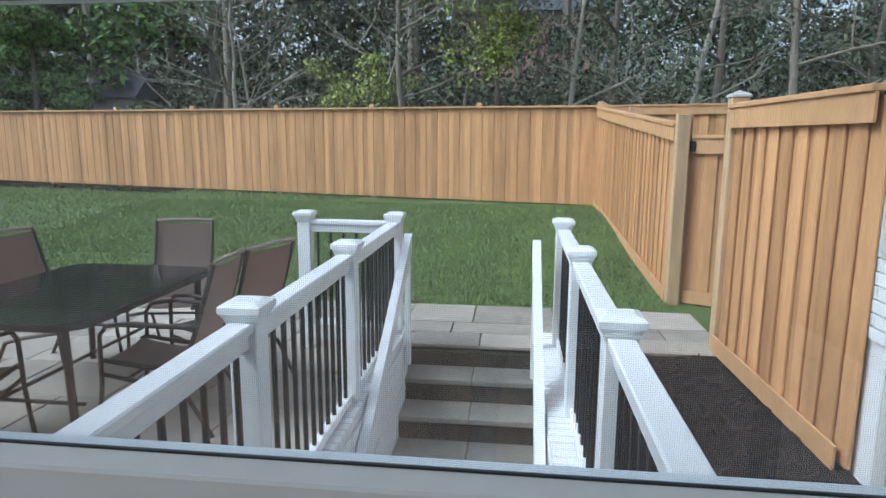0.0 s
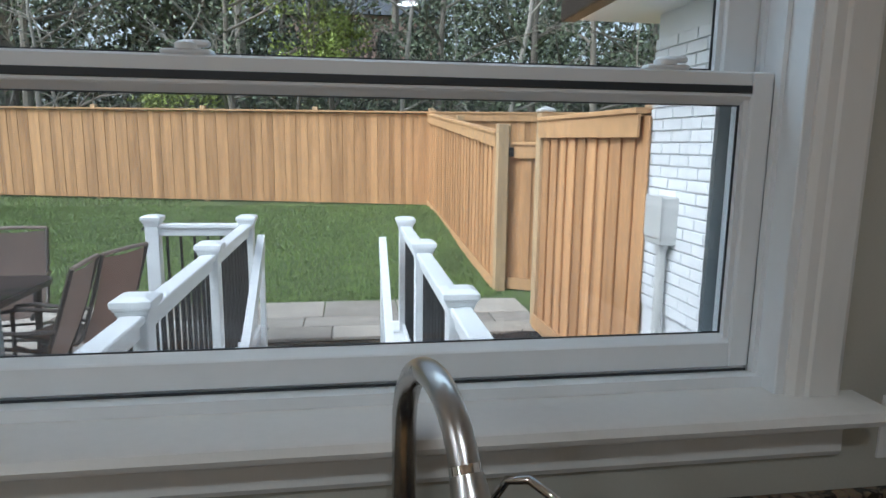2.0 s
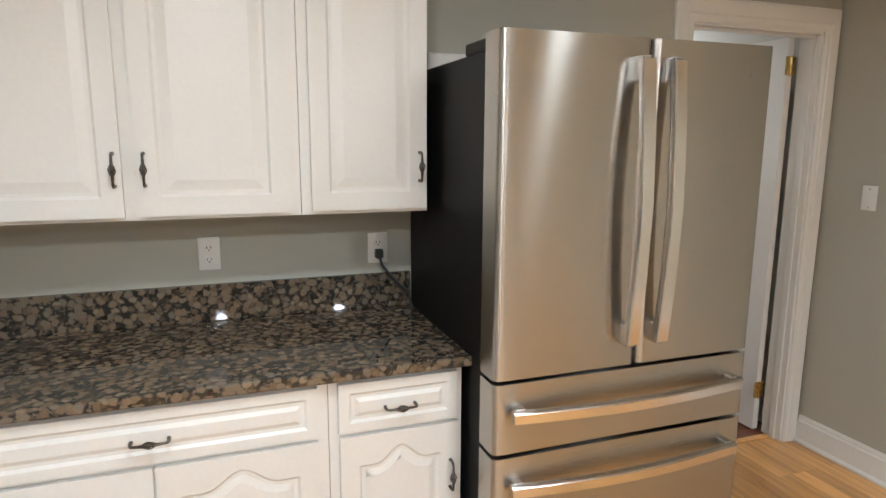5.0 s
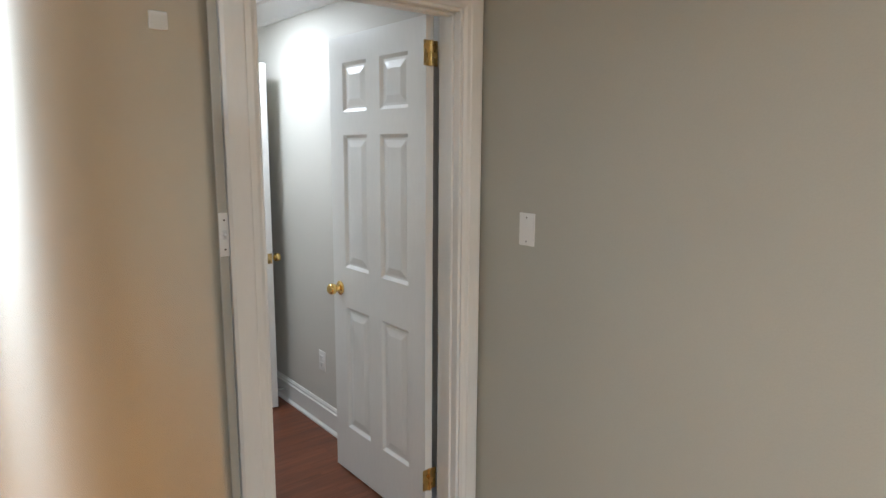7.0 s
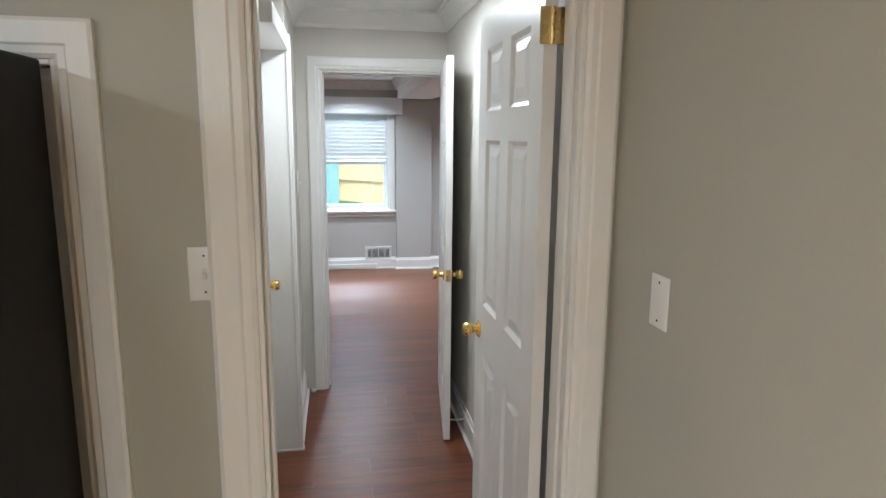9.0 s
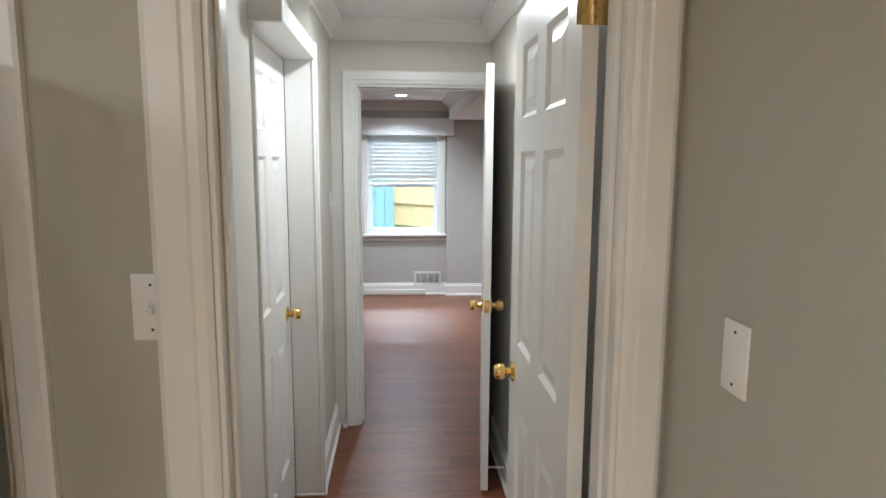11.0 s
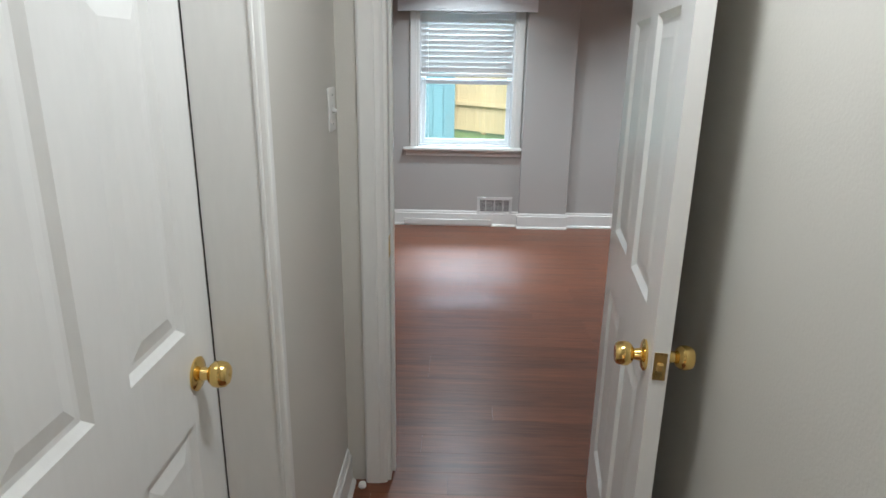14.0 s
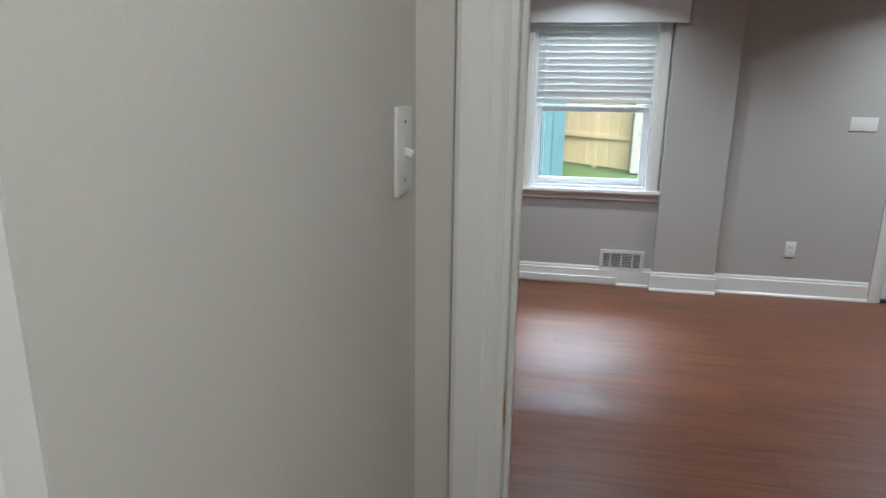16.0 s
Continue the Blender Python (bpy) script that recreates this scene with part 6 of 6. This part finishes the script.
evergreen(-15.9, 17.0, 5.0, 1.8, 24000), evergreen(-18.4, 17.6, 5.2, 2.2, 24000), evergreen(-22.0, 18.4, 4.8, 2.2, 14000), evergreen(-12.9, 17.6, 2.2, 0.9, 5000)
tree(-16.5, 20.5, 9, 0.24, CONIFER, "dark green dense evergreen tree", 5200, 0.20, low=0.05)
tree(-19.5, 21.0, 8, 0.22, CONIFER, "dark green dense evergreen tree", 5200, 0.20, low=0.05)
tree(-13.0, 22.5, 11, 0.28, LEAF, "tall dark ivy-covered tree", 4200, 0.20)
tree(-4.9, 16.6, 6.4, 0.13, YELLOWLEAF, "yellow-green spring tree behind the fence", 19000, 0.09, low=0.2, spread=1.25)
tree(-9.9, 17.4, 5.5, 0.09, None, "bare grey many-branched shrub", 0, 0, low=0.08, bark=PALEBARK, spread=1.5)
tree(-9.2, 17.9, 5.0, 0.07, None, "bare grey many-branched shrub", 0, 0, low=0.08, bark=PALEBARK, spread=1.5, lean=(-0.2, 0))
for x, y, h, r, ln in ((-5.2, 20, 12, 0.16, (0.02, 0)), (-3.6, 17.5, 8, 0.07, (0.15, 0)), (-2.2, 18.5, 9, 0.10, (-0.05, 0)), (-0.6, 17.0, 9, 0.09, (0.12, 0)),
                       (0.8, 18.5, 10, 0.13, (0.04, 0)), (2.2, 16.2, 9, 0.10, (0.16, 0)), (3.4, 17.5, 10, 0.14, (0.05, 0)), (4.8, 15.5, 9, 0.12, (-0.06, 0)),
                       (6.6, 16.5, 9, 0.12, (0.08, 0)), (8.6, 17.5, 9, 0.14, (0.0, 0)), (-11.2, 19.5, 11, 0.16, (0.02, 0))):
    tree(x, y, h, r, IVY if x > -4 else LEAF, "thin leaning woodland tree with sparse ivy leaves", 2200, 0.085, ln, BARK if rng0.random() < 0.6 else PALEBARK, 3, 0.15)
cl = []
for i in range(150):
    x = rng0.uniform(-30, 18)
    cl.append((x, rng0.uniform(18.5, 24) - 0.05 * x, rng0.uniform(0.6, 3.2), rng0.uniform(0.7, 1.5)))
leaf_cloud("undergrowth", "dark green woodland undergrowth", LEAF, cl, 60000, (1.3, 1.0, 0.9), 0.12)
cl = []
for i in range(300):
    x = rng0.uniform(-42, 26)
    cl.append((x, rng0.uniform(25, 33), 0.5 + 10.5 * rng0.random() ** 1.4, rng0.uniform(1.3, 2.6)))
cl = [c for c in cl if not (-4.6 < c[0] < 2.4 and c[2] > 3.6)]
leaf_cloud("woods", "dense dark woods beyond the yard", LEAF, cl, 190000, (1.4, 1.2, 1.0), 0.22)
cl = [(rng0.uniform(-12, 16), rng0.uniform(18, 24), rng0.uniform(3, 10), rng0.uniform(0.8, 1.6)) for i in range(70)]
leaf_cloud("ivy_leaves", "glossy ivy leaves on woodland trees", IVY, cl, 12000, (1.3, 1.0, 1.0), 0.10)
bm = bmesh.new()
for k in range(16):
    x = rng0.uniform(-30, 18)
    tube(bm, [(x, 26 + rng0.uniform(-2, 2), 0), (x + rng0.uniform(-1, 1), 26, 8), (x + rng0.uniform(-2, 2), 26, 16)], [0.2, 0.15, 0.08], 6)
solid("far_trunks", bm, BARK, "bare trunks deep in the woods", "trees", "stuff")

shed = thing("garden_shed", "small shed with a grey shingle roof beyond the fence", "shed", (-14.65, 19.2, 0.3))
part("wall", nb(-15.2, -13.7, 18.4, 20.0, 0.3, 2.85), SIDING, shed, keep=True)
bm = bmesh.new()
prism(bm, [(18.2, 2.83), (20.2, 2.83), (20.2, 2.91), (19.3, 3.72), (19.1, 3.72), (18.2, 2.91)], "x", -15.4, -13.5)
part("roof", bm, SHINGLE, shed, keep=True)
far = thing("brick_house", "pale red brick house seen through the trees", "house", (-1, 42, 0))
part("wall", nb(-5.5, 4.0, 40, 48, 0, 9.4), REDBRICK, far, keep=True)
bm = bmesh.new()
prism(bm, [(39.6, 9.4), (48.4, 9.4), (44, 12.7)], "x", -5.9, 4.4)
part("roof", bm, SHINGLE, far, keep=True)
for x in (-3.5, 0.5, 2.6):
    for z in (2.2, 6.9):
        wv = part("window", nb(x - 0.5, x + 0.5, 39.95, 40.02, z, z + 1.5), TABLEGL, far, keep=True)
part("siding", nb(3.2, 6.5, 39.2, 44, 0, 6.8), SIDING, far, keep=True)
pole = thing("utility_pole", "pale weathered utility pole", "pole", (-5.75, 24.3, 0))
bm = bmesh.new()
tube(bm, [(-5.75, 24.3, 0), (-5.76, 24.3, 10)], [0.16, 0.12], 12)
part("shaft", bm, PALEBARK, pole, soft=True, keep=True)

# ---- yard outside the living room ----
fence("fence", "yellow cedar board fence outside the living room", (12.1, -7.2), (16.5, -2.7), -0.1, -0.1, 1.83, face=-1, pitch=0.14, kick=False, wood_mat=PINE, rail=0.6)
yp = thing("yard_post", "pale weathered post standing before the fence", "post", (14.16, -4.97, -0.1))
part("shaft", nb(14.05, 14.27, -5.10, -4.84, -0.1, 2.2, bev=0.03, seg=2), PALEBARK, yp, keep=True)
ts = thing("teal_shed", "teal painted board shed outside the window", "shed", (13.2, -2.2, -0.1))
TB = mesh_of(nb(-0.01, 0.01, -0.095, 0.095, 0.0, 2.3, bev=0.004), "board", TEAL)
part("wall", nb(13.03, 14.8, -3.55, -0.6, -0.12, 2.3), TEAL, ts, keep=True)
for i in range(14):
    b = part("board", TB, None, ts)
    b.matrix_parent_inverse = ts.matrix_basis.inverted()
    b.matrix_basis = pose(13.02, -3.45 + 0.2 * i, -0.1)
for i in range(8):
    b = part("board", TB, None, ts)
    b.matrix_parent_inverse = ts.matrix_basis.inverted()
    b.matrix_basis = pose(13.13 + 0.2 * i, -3.56, -0.1, 0, 0, 90)
part("roof", nb(12.8, 15.0, -3.8, -0.4, 2.3, 2.38), SHINGLE, ts, keep=True)


# ---- floors ----
fl = solid("floor_living", nb(0.06, 6.6, -7.5, -1.8, -0.06, -0.012), DARKGAP, "reddish-brown laminate plank floor", "floor", "structure")
rng = random.Random(5)
PLK = {}


def plank(parent, material, x0, x1, y0, y1, gap=0.0003):
    key = (round(x1 - x0, 3), round(y1 - y0, 3), material.name)
    if key not in PLK:
        a, b = (x1 - x0) / 2 - gap, (y1 - y0) / 2 - gap
        t = bmesh.new()
        lo = [t.verts.new((sx * a, sy * b, -0.010)) for sx, sy in ((-1, -1), (1, -1), (1, 1), (-1, 1))]
        mi = [t.verts.new((sx * a, sy * b, -0.0002)) for sx, sy in ((-1, -1), (1, -1), (1, 1), (-1, 1))]
        hi = [t.verts.new((sx * (a - 0.0002), sy * (b - 0.0002), 0)) for sx, sy in ((-1, -1), (1, -1), (1, 1), (-1, 1))]
        for r, q in ((lo, mi), (mi, hi)):
            for i in range(4):
                t.faces.new((r[i], r[(i + 1) % 4], q[(i + 1) % 4], q[i]))
        t.faces.new(hi)
        PLK[key] = mesh_of(t, "plank", material)
    ob = part("plank", PLK[key], None, parent)
    ob.matrix_basis = pose((x0 + x1) / 2, (y0 + y1) / 2, 0)


def lay_y(parent, material, x0, x1, y0, y1, w, ln):
    """Boards that run along y."""
    n = round((x1 - x0) / w)
    w = (x1 - x0) / n
    for i in range(n):
        y = y0
        first = rng.choice((0.25, 0.5, 0.75, 1.0)) * ln
        while y < y1 - 0.01:
            e = min(y1, y + (first if y == y0 else ln))
            plank(parent, material, x0 + i * w, x0 + (i + 1) * w, y, e)
            y = e


lay_y(fl, LAMINATE, 0.06, 2.60, -4.22, -3.10, 0.127, 0.56)
lay_y(fl, LAMINATE, 2.60, 6.355, -7.5, -1.8, 0.127, 1.216)
fk = solid("floor_kitchen", nb(-7.0, 0.06, -4.205, 0.0, -0.06, -0.012), DARKGAP, "golden oak strip floor", "floor", "structure")


def lay_x(parent, material, x0, x1, y0, y1, w, ln):
    n = round((y1 - y0) / w)
    w = (y1 - y0) / n
    for i in range(n):
        x = x0
        first = rng.choice((0.25, 0.5, 0.75, 1.0)) * ln
        while x < x1 - 0.01:
            e = min(x1, x + (first if x == x0 else ln))
            plank(parent, material, x, e, y0 + i * w, y0 + (i + 1) * w)
            x = e


lay_x(fk, OAK, -2.2, 0.058, -4.205, -2.9, 0.083, 1.1)
lay_x(fk, OAK, -7.0, -2.2, -4.205, 0.0, 0.166, 2.4)
lay_x(fk, OAK, -2.2, 0.058, -2.9, 0.0, 0.145, 1.2)
part("threshold", nb(0.045, 0.085, -4.09, -3.35, 0.0, 0.007, bev=0.002), OAK, fl, "oak threshold strip")

# bricks of the wing, those nearest the window one by one
brick_rows(wing_wall, "y", -0.024, -1, 0.27, 2.755, 0.66, 2.52, limit=310)
